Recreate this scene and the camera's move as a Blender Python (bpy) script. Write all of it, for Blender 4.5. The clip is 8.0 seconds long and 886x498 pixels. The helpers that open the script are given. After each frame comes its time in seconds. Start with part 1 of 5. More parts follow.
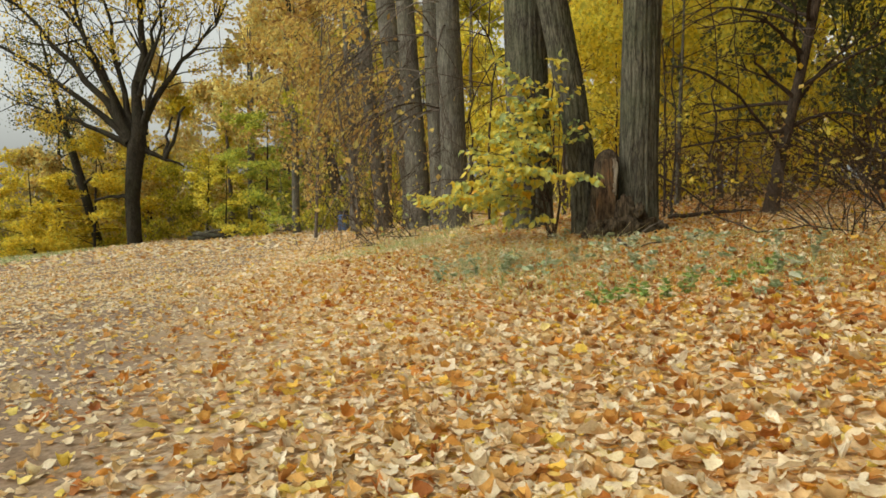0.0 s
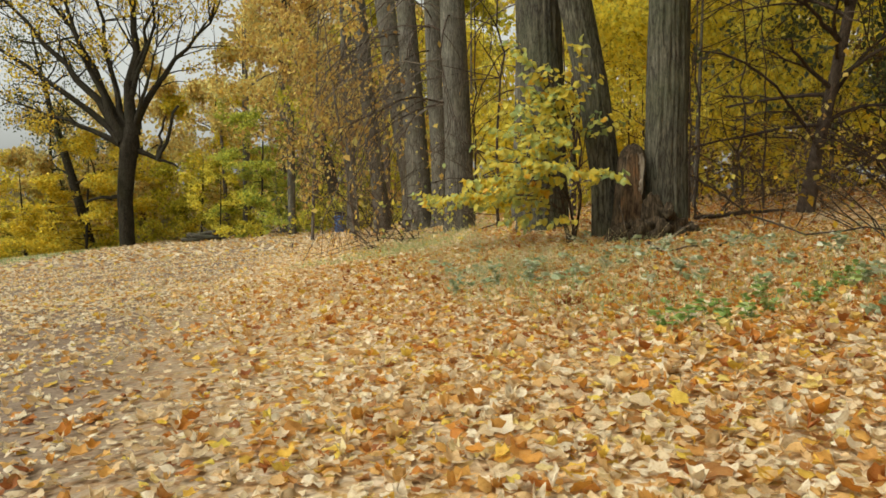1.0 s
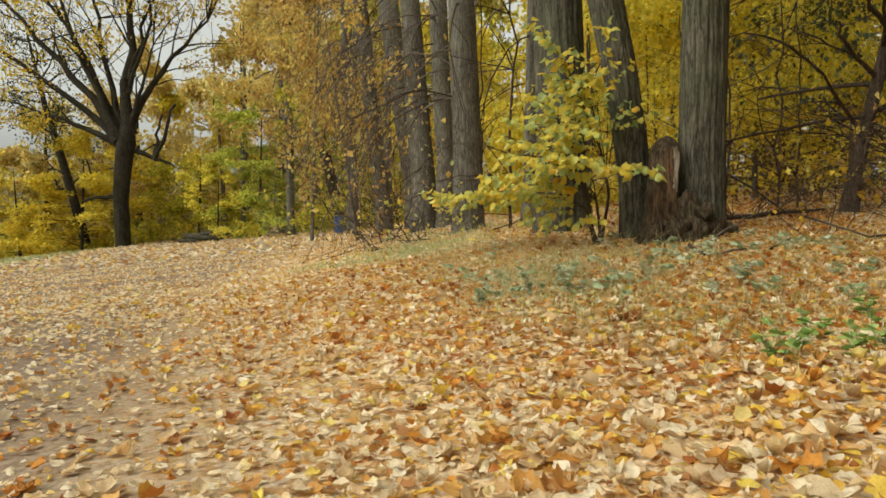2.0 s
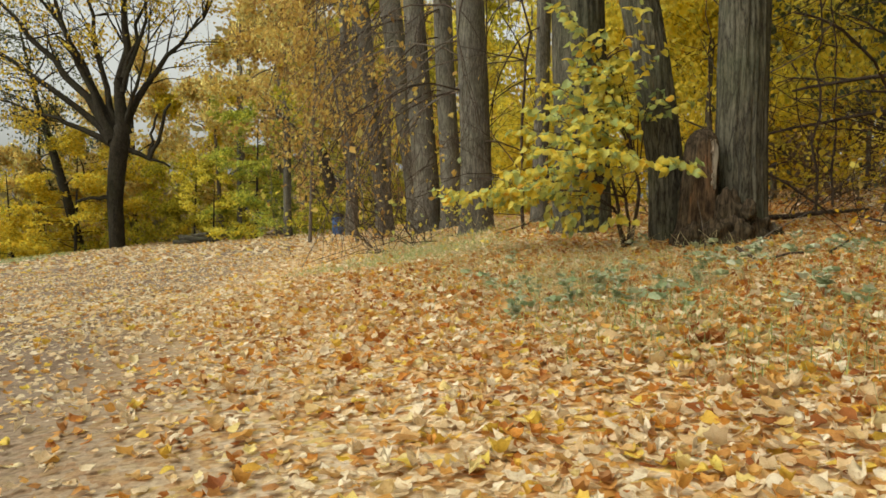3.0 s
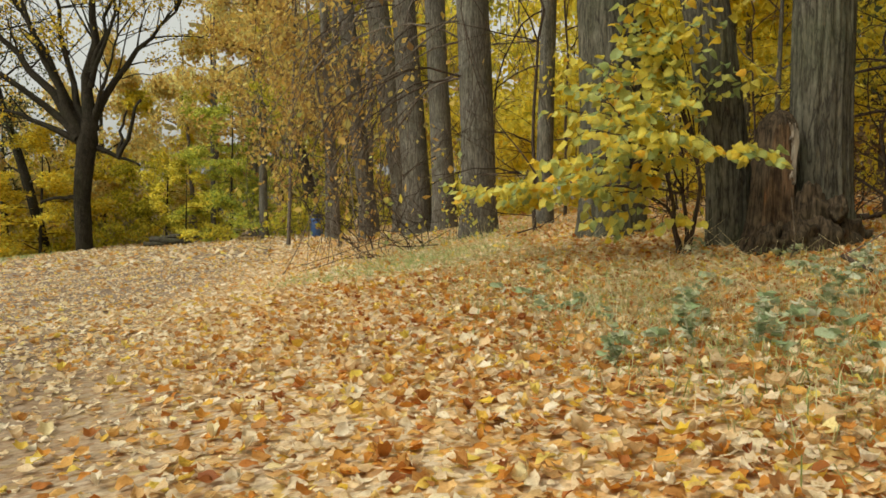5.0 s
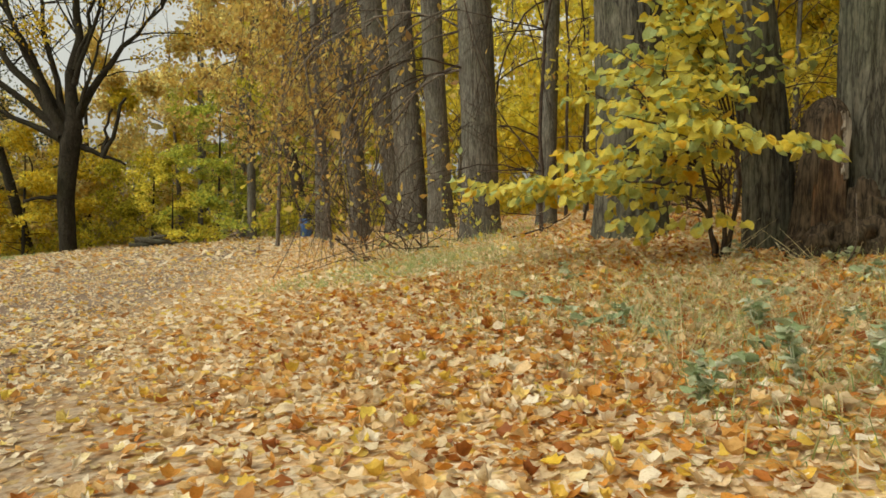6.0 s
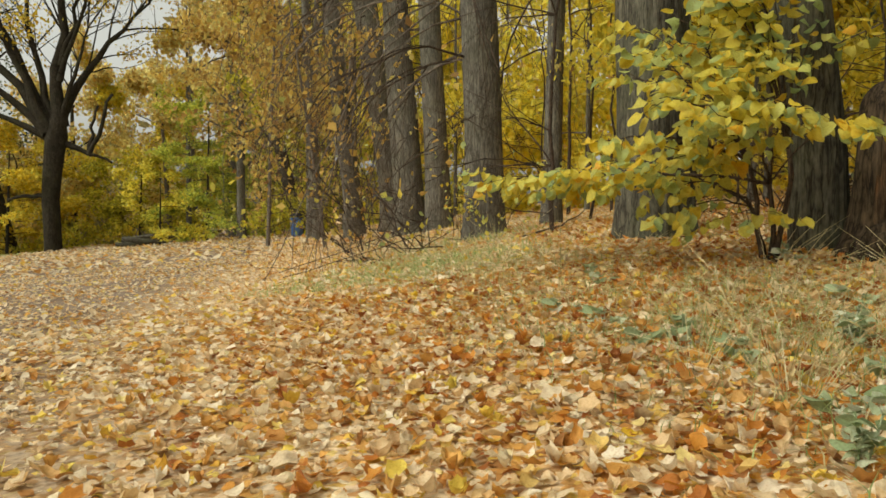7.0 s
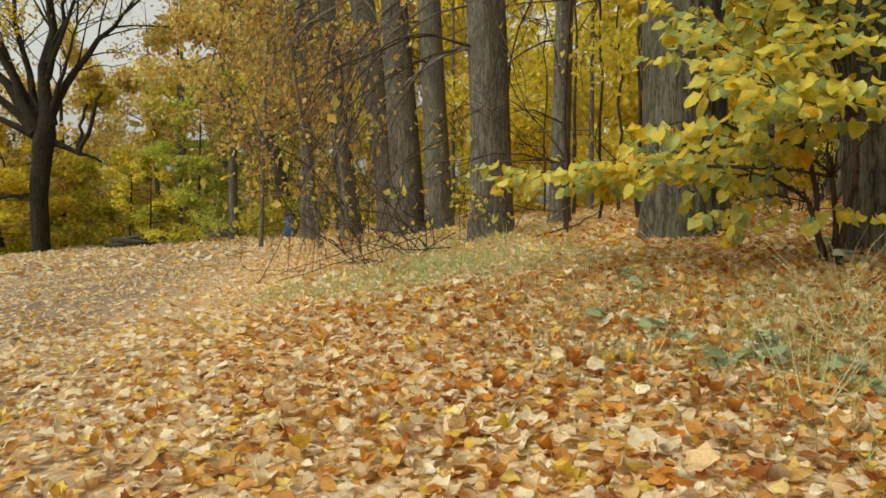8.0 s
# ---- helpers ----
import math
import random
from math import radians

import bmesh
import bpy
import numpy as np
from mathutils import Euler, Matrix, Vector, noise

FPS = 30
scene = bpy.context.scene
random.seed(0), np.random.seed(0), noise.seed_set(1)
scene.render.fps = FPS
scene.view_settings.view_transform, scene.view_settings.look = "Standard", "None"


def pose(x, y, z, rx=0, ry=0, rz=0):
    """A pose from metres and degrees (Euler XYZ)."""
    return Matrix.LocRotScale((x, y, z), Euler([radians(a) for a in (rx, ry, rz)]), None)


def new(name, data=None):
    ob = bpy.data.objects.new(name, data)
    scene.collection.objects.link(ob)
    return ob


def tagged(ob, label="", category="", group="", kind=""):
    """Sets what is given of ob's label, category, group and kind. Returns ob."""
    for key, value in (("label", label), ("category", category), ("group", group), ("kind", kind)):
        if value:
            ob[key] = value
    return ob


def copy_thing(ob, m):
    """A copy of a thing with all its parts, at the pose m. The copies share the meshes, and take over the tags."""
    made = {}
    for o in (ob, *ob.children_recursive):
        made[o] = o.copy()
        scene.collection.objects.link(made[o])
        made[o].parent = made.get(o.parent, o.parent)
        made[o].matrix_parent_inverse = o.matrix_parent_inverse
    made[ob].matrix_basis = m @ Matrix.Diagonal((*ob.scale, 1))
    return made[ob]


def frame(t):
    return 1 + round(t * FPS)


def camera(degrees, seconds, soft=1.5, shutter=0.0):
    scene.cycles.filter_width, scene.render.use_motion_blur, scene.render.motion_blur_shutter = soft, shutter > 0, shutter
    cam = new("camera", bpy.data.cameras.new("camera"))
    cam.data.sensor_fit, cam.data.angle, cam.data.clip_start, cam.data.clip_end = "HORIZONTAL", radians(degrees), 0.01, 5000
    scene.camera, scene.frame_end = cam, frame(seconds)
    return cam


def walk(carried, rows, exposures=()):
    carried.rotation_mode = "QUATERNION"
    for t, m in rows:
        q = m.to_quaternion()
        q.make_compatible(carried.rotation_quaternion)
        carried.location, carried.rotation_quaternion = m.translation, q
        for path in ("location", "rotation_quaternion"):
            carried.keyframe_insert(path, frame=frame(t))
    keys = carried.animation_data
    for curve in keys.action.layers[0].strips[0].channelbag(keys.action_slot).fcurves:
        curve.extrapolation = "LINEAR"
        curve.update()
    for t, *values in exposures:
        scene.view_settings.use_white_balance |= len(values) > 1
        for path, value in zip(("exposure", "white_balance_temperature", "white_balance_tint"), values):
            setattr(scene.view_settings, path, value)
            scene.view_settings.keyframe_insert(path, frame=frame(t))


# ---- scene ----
cam = camera(60.9, 8.0, 1.62)
METRES, EYE, TILT, LEAN, TURN = 4.66, 0.55, 0.0, -5.5, 0.0
ROWS = [
    (0.0, 0.0, 0.0, 0.0, -0.3, -3.06, 5.71),
    (0.5, -0.0141, 0.0736, 0.0017, -0.5, -3.08, 5.7),
    (1.0, -0.027, 0.1458, 0.0015, -0.6, -3.02, 5.76),
    (1.5, -0.0407, 0.2163, 0.0016, -0.67, -3.0, 5.72),
    (3.0, -0.0836, 0.4123, -0.0011, -0.95, -2.86, 5.61),
    (3.5, -0.0981, 0.4727, -0.0005, -1.41, -2.86, 5.53),
    (4.0, -0.1134, 0.5324, -0.0, -1.93, -2.88, 5.47),
    (4.5, -0.1273, 0.5923, 0.0006, -2.36, -2.91, 5.48),
    (6.0, -0.1607, 0.7666, 0.001, -3.62, -2.96, 5.47),
    (6.5, -0.1714, 0.8228, -0.0002, -4.03, -3.04, 5.4),
    (7.0, -0.1818, 0.8768, -0.0003, -4.37, -3.08, 5.44),
    (7.5, -0.1921, 0.9275, -0.0012, -4.68, -3.06, 5.41),
    (8.0, -0.2022, 0.979, -0.0024, -4.94, -3.08, 5.42),
]
walk(cam, [(t, pose(0, 0, EYE, TILT, LEAN, TURN) @ pose(METRES * x, METRES * y, METRES * z, 90 + pitch, roll, yaw)) for t, x, y, z, yaw, pitch, roll in ROWS],
     [(0.0, 0.35, 6700, 1.0), (8.0, 0.25, 7000, 1.0)])

# ---- light ----
SUN_UP, SUN_ROUND = 47.0, -118.0
world = bpy.data.worlds.new("overcast_sky")
scene.world = world
world.use_nodes = True
wn = world.node_tree
sky = wn.nodes.new("ShaderNodeTexSky")
sky.sky_type, sky.sun_disc = "NISHITA", False
sky.sun_elevation, sky.sun_rotation = radians(SUN_UP), radians(SUN_ROUND)
sky.dust_density, sky.air_density = 4.0, 1.0
soft_sky = wn.nodes.new("ShaderNodeHueSaturation")
soft_sky.inputs["Saturation"].default_value = 0.04
wn.links.new(sky.outputs[0], soft_sky.inputs["Color"])
wn.links.new(soft_sky.outputs[0], wn.nodes["Background"].inputs[0])
wn.nodes["Background"].inputs[1].default_value = 0.15
sun = new("sun", bpy.data.lights.new("sun", "SUN"))
sun.data.energy, sun.data.angle, sun.data.color = 1.1, radians(60), (1.0, 0.96, 0.88)
sun.matrix_world = pose(0, 0, 30, 90 - SUN_UP, 0, 180 - SUN_ROUND)


# ---- materials ----
def material(name, rough=0.8, spec=0.3):
    m = bpy.data.materials.new(name)
    m.use_nodes = True
    n = m.node_tree
    b = n.nodes["Principled BSDF"]
    b.inputs["Roughness"].default_value = rough
    b.inputs["Specular IOR Level"].default_value = spec
    return m, n, b


def ramp(n, stops, interpolation="LINEAR"):
    r = n.nodes.new("ShaderNodeValToRGB")
    r.color_ramp.interpolation = interpolation
    while len(r.color_ramp.elements) < len(stops):
        r.color_ramp.elements.new(0.5)
    for e, (p, c) in zip(r.color_ramp.elements, stops):
        e.position, e.color = p, (*c, 1)
    return r


def noise_node(n, scale, detail=4.0, stretch=None, rough=0.55):
    t = n.nodes.new("ShaderNodeTexNoise")
    t.inputs["Scale"].default_value, t.inputs["Detail"].default_value = scale, detail
    t.inputs["Roughness"].default_value = rough
    c = n.nodes.new("ShaderNodeTexCoord")
    if stretch:
        mp = n.nodes.new("ShaderNodeMapping")
        mp.inputs["Scale"].default_value = stretch
        n.links.new(c.outputs["Object"], mp.inputs["Vector"])
        n.links.new(mp.outputs[0], t.inputs["Vector"])
    else:
        n.links.new(c.outputs["Object"], t.inputs["Vector"])
    return t


def mix(n, a, b, factor, blend="MIX"):
    m = n.nodes.new("ShaderNodeMix")
    m.data_type, m.blend_type = "RGBA", blend
    for socket, value in ((m.inputs[6], a), (m.inputs[7], b), (m.inputs[0], factor)):
        if isinstance(value, (int, float)):
            socket.default_value = value
        elif isinstance(value, tuple):
            socket.default_value = (*value, 1)
        else:
            n.links.new(value, socket)
    return m.outputs[2]


def bump(n, b, height, strength, distance):
    u = n.nodes.new("ShaderNodeBump")
    u.inputs["Strength"].default_value, u.inputs["Distance"].default_value = strength, distance
    n.links.new(height, u.inputs["Height"])
    n.links.new(u.outputs[0], b.inputs["Normal"])


def bark(name, dark, light, moss, moss_amount=0.35, ridge=1.0):
    """Furrowed bark: a net of long dark cracks between flat pale ridges, blotched with moss and lichen."""
    m, n, b = material(name, 0.9, 0.15)
    warp = noise_node(n, 3.5, 2)
    net = noise_node(n, 24 * ridge, 3, (1, 1, 0.13), 0.6)
    net.inputs["Distortion"].default_value = 0.35
    broad = noise_node(n, 1.7, 4)
    fine = noise_node(n, 70, 4, (1, 1, 0.35))
    off = n.nodes.new("ShaderNodeMath")
    off.operation = "SUBTRACT"
    off.inputs[1].default_value = 0.5
    n.links.new(net.outputs[0], off.inputs[0])
    crack = n.nodes.new("ShaderNodeMath")
    crack.operation = "ABSOLUTE"
    n.links.new(off.outputs[0], crack.inputs[0])
    half = tuple(0.45 * p + 0.55 * q for p, q in zip(dark, light))
    r = ramp(n, [(0.0, dark), (0.045, half), (0.14, light)])
    n.links.new(crack.outputs[0], r.inputs[0])
    tone = ramp(n, [(0.3, (0.72, 0.7, 0.68)), (0.7, (1.12, 1.12, 1.12))])
    n.links.new(warp.outputs[0], tone.inputs[0])
    where = ramp(n, [(0.45, (0, 0, 0)), (0.75, (moss_amount,) * 3)])
    n.links.new(broad.outputs[0], where.inputs[0])
    c = mix(n, mix(n, r.outputs[0], tone.outputs[0], 1.0, "MULTIPLY"), moss, where.outputs[0])
    speck = ramp(n, [(0.3, (0.6, 0.6, 0.6)), (0.7, (1.15, 1.12, 1.1))])
    n.links.new(fine.outputs[0], speck.inputs[0])
    n.links.new(mix(n, c, speck.outputs[0], 1.0, "MULTIPLY"), b.inputs["Base Color"])
    bump(n, b, r.outputs[0], 0.7, 0.02)
    return m


def across_path(n, start, end):
    """0 on the path, 1 well to its right."""
    geo = n.nodes.new("ShaderNodeNewGeometry")
    xyz = n.nodes.new("ShaderNodeSeparateXYZ")
    n.links.new(geo.outputs["Position"], xyz.inputs[0])
    across = n.nodes.new("ShaderNodeMath")
    across.operation = "MULTIPLY_ADD"
    across.inputs[1].default_value = 0.28
    past = n.nodes.new("ShaderNodeMath")
    past.operation = "SUBTRACT"
    past.inputs[1].default_value = 9.0
    n.links.new(xyz.outputs[1], past.inputs[0])
    bend = n.nodes.new("ShaderNodeMath")
    bend.operation = "MAXIMUM"
    bend.inputs[1].default_value = 0.0
    n.links.new(past.outputs[0], bend.inputs[0])
    along = n.nodes.new("ShaderNodeMath")
    along.operation = "MULTIPLY_ADD"
    along.inputs[1].default_value = -0.79
    n.links.new(bend.outputs[0], along.inputs[0])
    n.links.new(xyz.outputs[1], along.inputs[2])
    n.links.new(along.outputs[0], across.inputs[0])
    n.links.new(xyz.outputs[0], across.inputs[2])
    side = n.nodes.new("ShaderNodeMapRange")
    side.inputs[1].default_value, side.inputs[2].default_value = start, end
    n.links.new(across.outputs[0], side.inputs[0])
    return side.outputs[0]


def leaf_material(name, stops, through_light=0.35, rough=0.6, spec=0.25, vein=8.0, single=False):
    """Leaves that differ one from another along a row of colours, and let light through. single: each leaf is an object."""
    m, n, b = material(name, rough, spec)
    g = n.nodes.new("ShaderNodeObjectInfo" if single else "ShaderNodeNewGeometry")
    r = ramp(n, stops)
    n.links.new(g.outputs["Random" if single else "Random Per Island"], r.inputs[0])
    blotch = noise_node(n, vein, 4)
    s = ramp(n, [(0.3, (0.8, 0.73, 0.63)), (0.6, (1.08, 1.08, 1.06))])
    n.links.new(blotch.outputs[0], s.inputs[0])
    c = mix(n, r.outputs[0], s.outputs[0], 1.0, "MULTIPLY")
    if vein > 10:
        fleck = noise_node(n, vein * 6, 3, None, 0.65)
        k = ramp(n, [(0.3, (0.82, 0.7, 0.54)), (0.46, (1.0, 1.0, 1.0)), (0.7, (1.06, 1.06, 1.06))])
        n.links.new(fleck.outputs[0], k.inputs[0])
        c = mix(n, c, k.outputs[0], 1.0, "MULTIPLY")
        bump(n, b, fleck.outputs[0], 0.35, 0.004)
    n.links.new(c, b.inputs["Base Color"])
    if through_light:
        t = n.nodes.new("ShaderNodeBsdfTranslucent")
        n.links.new(c, t.inputs[0])
        x = n.nodes.new("ShaderNodeMixShader")
        x.inputs[0].default_value = through_light
        n.links.new(b.outputs[0], x.inputs[1])
        n.links.new(t.outputs[0], x.inputs[2])
        n.links.new(x.outputs[0], n.nodes["Material Output"].inputs[0])
    return m


BARK = bark("linden_bark", (0.034, 0.029, 0.021), (0.148, 0.138, 0.103), (0.088, 0.102, 0.052), 0.6)
BARK_DARK = bark("dark_bark", (0.017, 0.014, 0.01), (0.066, 0.055, 0.038), (0.055, 0.062, 0.03), 0.35)
BARK_FAR = bark("grey_bark", (0.08, 0.072, 0.059), (0.215, 0.198, 0.165), (0.13, 0.135, 0.082), 0.4)
TWIG = bark("twig_bark", (0.028, 0.02, 0.015), (0.115, 0.08, 0.057), (0.08, 0.075, 0.05), 0.2, 2.0)
TWIG_PALE = bark("pale_twig_bark", (0.1, 0.085, 0.07), (0.25, 0.21, 0.17), (0.12, 0.12, 0.08), 0.2, 2.0)

LITTER_COLOURS = [(0.0, (0.4, 0.19, 0.07)), (0.07, (0.58, 0.29, 0.08)), (0.15, (0.72, 0.41, 0.11)), (0.26, (0.72, 0.52, 0.29)),
                  (0.46, (0.76, 0.61, 0.4)), (0.66, (0.8, 0.69, 0.5)), (0.84, (0.85, 0.77, 0.62)), (0.91, (0.79, 0.63, 0.13)), (0.97, (0.74, 0.47, 0.08)), (1.0, (0.6, 0.28, 0.06))]
RUST_COLOURS = [(0.0, (0.3, 0.1, 0.03)), (0.25, (0.5, 0.19, 0.04)), (0.5, (0.66, 0.3, 0.05)), (0.7, (0.66, 0.43, 0.17)), (0.85, (0.72, 0.54, 0.3)), (1.0, (0.76, 0.52, 0.05))]
LITTER = leaf_material("fallen_leaf", LITTER_COLOURS, 0.37, 0.6, 0.3, 30.0)
LITTER_ONE = leaf_material("single_fallen_leaf", LITTER_COLOURS, 0.37, 0.6, 0.3, 30.0, True)
RUST = leaf_material("rust_fallen_leaf", RUST_COLOURS, 0.37, 0.6, 0.3, 30.0)
YELLOW = leaf_material("yellow_leaf", [(0.0, (0.44, 0.41, 0.06)), (0.14, (0.64, 0.54, 0.07)), (0.3, (0.86, 0.71, 0.09)), (0.6, (0.92, 0.82, 0.14)), (0.82, (0.75, 0.71, 0.14)), (0.93, (0.52, 0.53, 0.11)), (1.0, (0.84, 0.58, 0.06))], 0.64)
SHRUB_COLOURS = [(0.0, (0.7, 0.4, 0.04)), (0.08, (0.71, 0.55, 0.06)), (0.35, (0.69, 0.6, 0.1)), (0.62, (0.6, 0.58, 0.14)), (0.84, (0.42, 0.49, 0.17)), (1.0, (0.3, 0.4, 0.18))]
SHRUB_LEAF = leaf_material("shrub_leaf", SHRUB_COLOURS, 0.5, 0.5, 0.35, 14.0)
SHRUB_LEAF_ONE = leaf_material("single_shrub_leaf", SHRUB_COLOURS, 0.5, 0.5, 0.35, 14.0, True)
AMBER = leaf_material("amber_leaf", [(0.0, (0.48, 0.3, 0.03)), (0.35, (0.7, 0.46, 0.04)), (0.7, (0.74, 0.58, 0.07)), (1.0, (0.64, 0.56, 0.12))], 0.6)
GOLD = leaf_material("gold_leaf", [(0.0, (0.4, 0.34, 0.05)), (0.25, (0.66, 0.5, 0.05)), (0.55, (0.86, 0.66, 0.07)), (0.8, (0.84, 0.72, 0.12)), (1.0, (0.56, 0.56, 0.1))], 0.6)
# amber for the far trees: distance haze put into a paler, duller leaf colour
AMBER_HAZED = leaf_material("hazed_amber_leaf", [(0.0, (0.44, 0.29, 0.1)), (0.3, (0.76, 0.56, 0.17)), (0.65, (0.82, 0.7, 0.26)), (0.88, (0.7, 0.68, 0.32)), (1.0, (0.5, 0.46, 0.2))], 0.62)
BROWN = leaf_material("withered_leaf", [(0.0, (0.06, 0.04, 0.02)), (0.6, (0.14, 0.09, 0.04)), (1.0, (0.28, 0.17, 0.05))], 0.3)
RUSSET = leaf_material("dry_leaf", [(0.0, (0.26, 0.15, 0.06)), (0.3, (0.52, 0.33, 0.09)), (0.65, (0.68, 0.48, 0.12)), (0.85, (0.7, 0.57, 0.18)), (1.0, (0.46, 0.42, 0.14))], 0.5)
GREEN = leaf_material("green_leaf", [(0.0, (0.26, 0.33, 0.07)), (0.4, (0.46, 0.52, 0.1)), (0.75, (0.6, 0.61, 0.1)), (1.0, (0.74, 0.65, 0.1))], 0.58)
OLIVE = leaf_material("olive_leaf", [(0.0, (0.24, 0.24, 0.04)), (0.4, (0.44, 0.42, 0.05)), (0.8, (0.66, 0.6, 0.07)), (1.0, (0.74, 0.6, 0.06))], 0.62)
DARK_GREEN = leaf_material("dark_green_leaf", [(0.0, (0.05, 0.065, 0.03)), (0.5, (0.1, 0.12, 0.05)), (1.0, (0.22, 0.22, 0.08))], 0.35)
FAR_LEAF = leaf_material("far_leaf", [(0.0, (0.22, 0.2, 0.1)), (0.4, (0.38, 0.31, 0.12)), (0.8, (0.46, 0.36, 0.13)), (1.0, (0.36, 0.33, 0.18))], 0.4)
GRASS = leaf_material("grass_blade", [(0.0, (0.24, 0.34, 0.12)), (0.5, (0.4, 0.47, 0.2)), (0.72, (0.52, 0.51, 0.28)), (1.0, (0.63, 0.53, 0.33))], 0.4)


def ground_material():
    """Trodden grey-brown soil and gravel, with crumbs of leaf, browner under the trees."""
    m, n, b = material("leaf_strewn_soil", 0.95, 0.15)
    broad = noise_node(n, 0.8, 5)
    crumbs = noise_node(n, 45, 5)
    pebbles = n.nodes.new("ShaderNodeTexVoronoi")
    pebbles.inputs["Scale"].default_value = 120
    co = n.nodes.new("ShaderNodeTexCoord")
    n.links.new(co.outputs["Object"], pebbles.inputs["Vector"])
    r = ramp(n, [(0.3, (0.2, 0.138, 0.095)), (0.5, (0.265, 0.195, 0.142)), (0.7, (0.325, 0.255, 0.195))])
    n.links.new(broad.outputs[0], r.inputs[0])
    s = ramp(n, [(0.3, (0.55, 0.5, 0.45)), (0.6, (1.1, 1.08, 1.05))])
    n.links.new(crumbs.outputs[0], s.inputs[0])
    c = mix(n, r.outputs[0], s.outputs[0], 1.0, "MULTIPLY")
    p = ramp(n, [(0.0, (1.2, 1.2, 1.2)), (0.6, (0.75, 0.74, 0.72))])
    n.links.new(pebbles.outputs["Distance"], p.inputs[0])
    path = mix(n, c, p.outputs[0], 0.6, "MULTIPLY")
    # leaf mould beside the path: broken bits in the leaves' own colours
    bits = n.nodes.new("ShaderNodeTexVoronoi")
    bits.inputs["Scale"].default_value = 34
    n.links.new(co.outputs["Object"], bits.inputs["Vector"])
    grey = n.nodes.new("ShaderNodeSeparateColor")
    n.links.new(bits.outputs["Color"], grey.inputs[0])
    mould = ramp(n, LITTER_COLOURS)
    n.links.new(grey.outputs[0], mould.inputs[0])
    mould_c = mix(n, mix(n, mould.outputs[0], (0.5, 0.31, 0.15), 0.4), s.outputs[0], 1.0, "MULTIPLY")
    n.links.new(mix(n, path, mould_c, across_path(n, -0.6, 0.8)), b.inputs["Base Color"])
    bump(n, b, crumbs.outputs[0], 0.6, 0.01)
    return m


SOIL = ground_material()


# ---- shape helpers ----
class Shape:
    """Collects vertices and faces of one mesh."""

    def __init__(self):
        self.v, self.f = [], []

    def tube(self, points, radii, sides=6, close=True):
        base = len(self.v)
        pts = [Vector(p) for p in points]
        side = None
        for i, p in enumerate(pts):
            d = (pts[min(i + 1, len(pts) - 1)] - pts[max(i - 1, 0)]).normalized()
            if side is None:
                side = d.orthogonal().normalized()
            side = (side - d * side.dot(d)).normalized()
            up = d.cross(side)
            for k in range(sides):
                a = 2 * math.pi * k / sides
                self.v.append(p + (side * math.cos(a) + up * math.sin(a)) * radii[i])
        for i in range(len(pts) - 1):
            for k in range(sides):
                k2 = (k + 1) % sides
                self.f.append((base + i * sides + k, base + i * sides + k2, base + (i + 1) * sides + k2, base + (i + 1) * sides + k))
        if close:
            self.f.append(tuple(base + (len(pts) - 1) * sides + k for k in range(sides)))

    def mesh(self, name, mat, smooth=True):
        me = bpy.data.meshes.new(name)
        me.from_pydata([tuple(p) for p in self.v], [], self.f)
        if smooth:
            me.polygons.foreach_set("use_smooth", [True] * len(me.polygons))
        me.materials.append(mat)
        me.update()
        return me


def fast_mesh(name, verts, tris, mat, smooth=False):
    """A mesh of many triangles from arrays."""
    me = bpy.data.meshes.new(name)
    verts, tris = np.asarray(verts, np.float32), np.asarray(tris, np.int32)
    me.vertices.add(len(verts))
    me.vertices.foreach_set("co", verts.ravel())
    me.loops.add(tris.size)
    me.loops.foreach_set("vertex_index", tris.ravel())
    me.polygons.add(len(tris))
    me.polygons.foreach_set("loop_start", np.arange(0, tris.size, 3, dtype=np.int32))
    if smooth:
        me.polygons.foreach_set("use_smooth", np.ones(len(tris), bool))
    me.materials.append(mat)
    me.update(calc_edges=True)
    return me


def part(name, me, parent, label="", at=(0, 0, 0)):
    ob = new(name, me)
    ob.parent, ob.location = parent, at
    return tagged(ob, label)


def thing(name, at, label, category, group="", kind=""):
    ob = new(name)
    ob.location = at
    ob.empty_display_size = 0.1
    return tagged(ob, label, category, group, kind)


def stuff(name, me, label, category):
    return tagged(new(name, me), label, category, "", "stuff")


def smooth_step(v, a, b):
    t = np.clip((v - a) / (b - a), 0, 1)
    return t * t * (3 - 2 * t)


def height(x, y):
    """The ground: it falls to the left across the path, and swells under the trees."""
    x, y = np.asarray(x, float), np.asarray(y, float)
    z = 2.0 * np.tanh(x * 0.0962 / 2.0)
    z = z + 0.2 * smooth_step(y, 6, 10.5) * smooth_step(x + 0.06 * y, -1.2, 1.5) * (1 - smooth_step(y, 40, 70))
    z = z - 1.2 * smooth_step(-x, 16.8, 24.5) * smooth_step(y, 20, 34) * (1 - smooth_step(y, 90, 200))
    z = z + 0.02 * np.sin(1.7 * x + 0.6 * y) * smooth_step(x, 0, 2) + 0.012 * np.sin(2.9 * y - 1.3 * x)
    return z


def ground_z(x, y):
    return float(height(x, y))


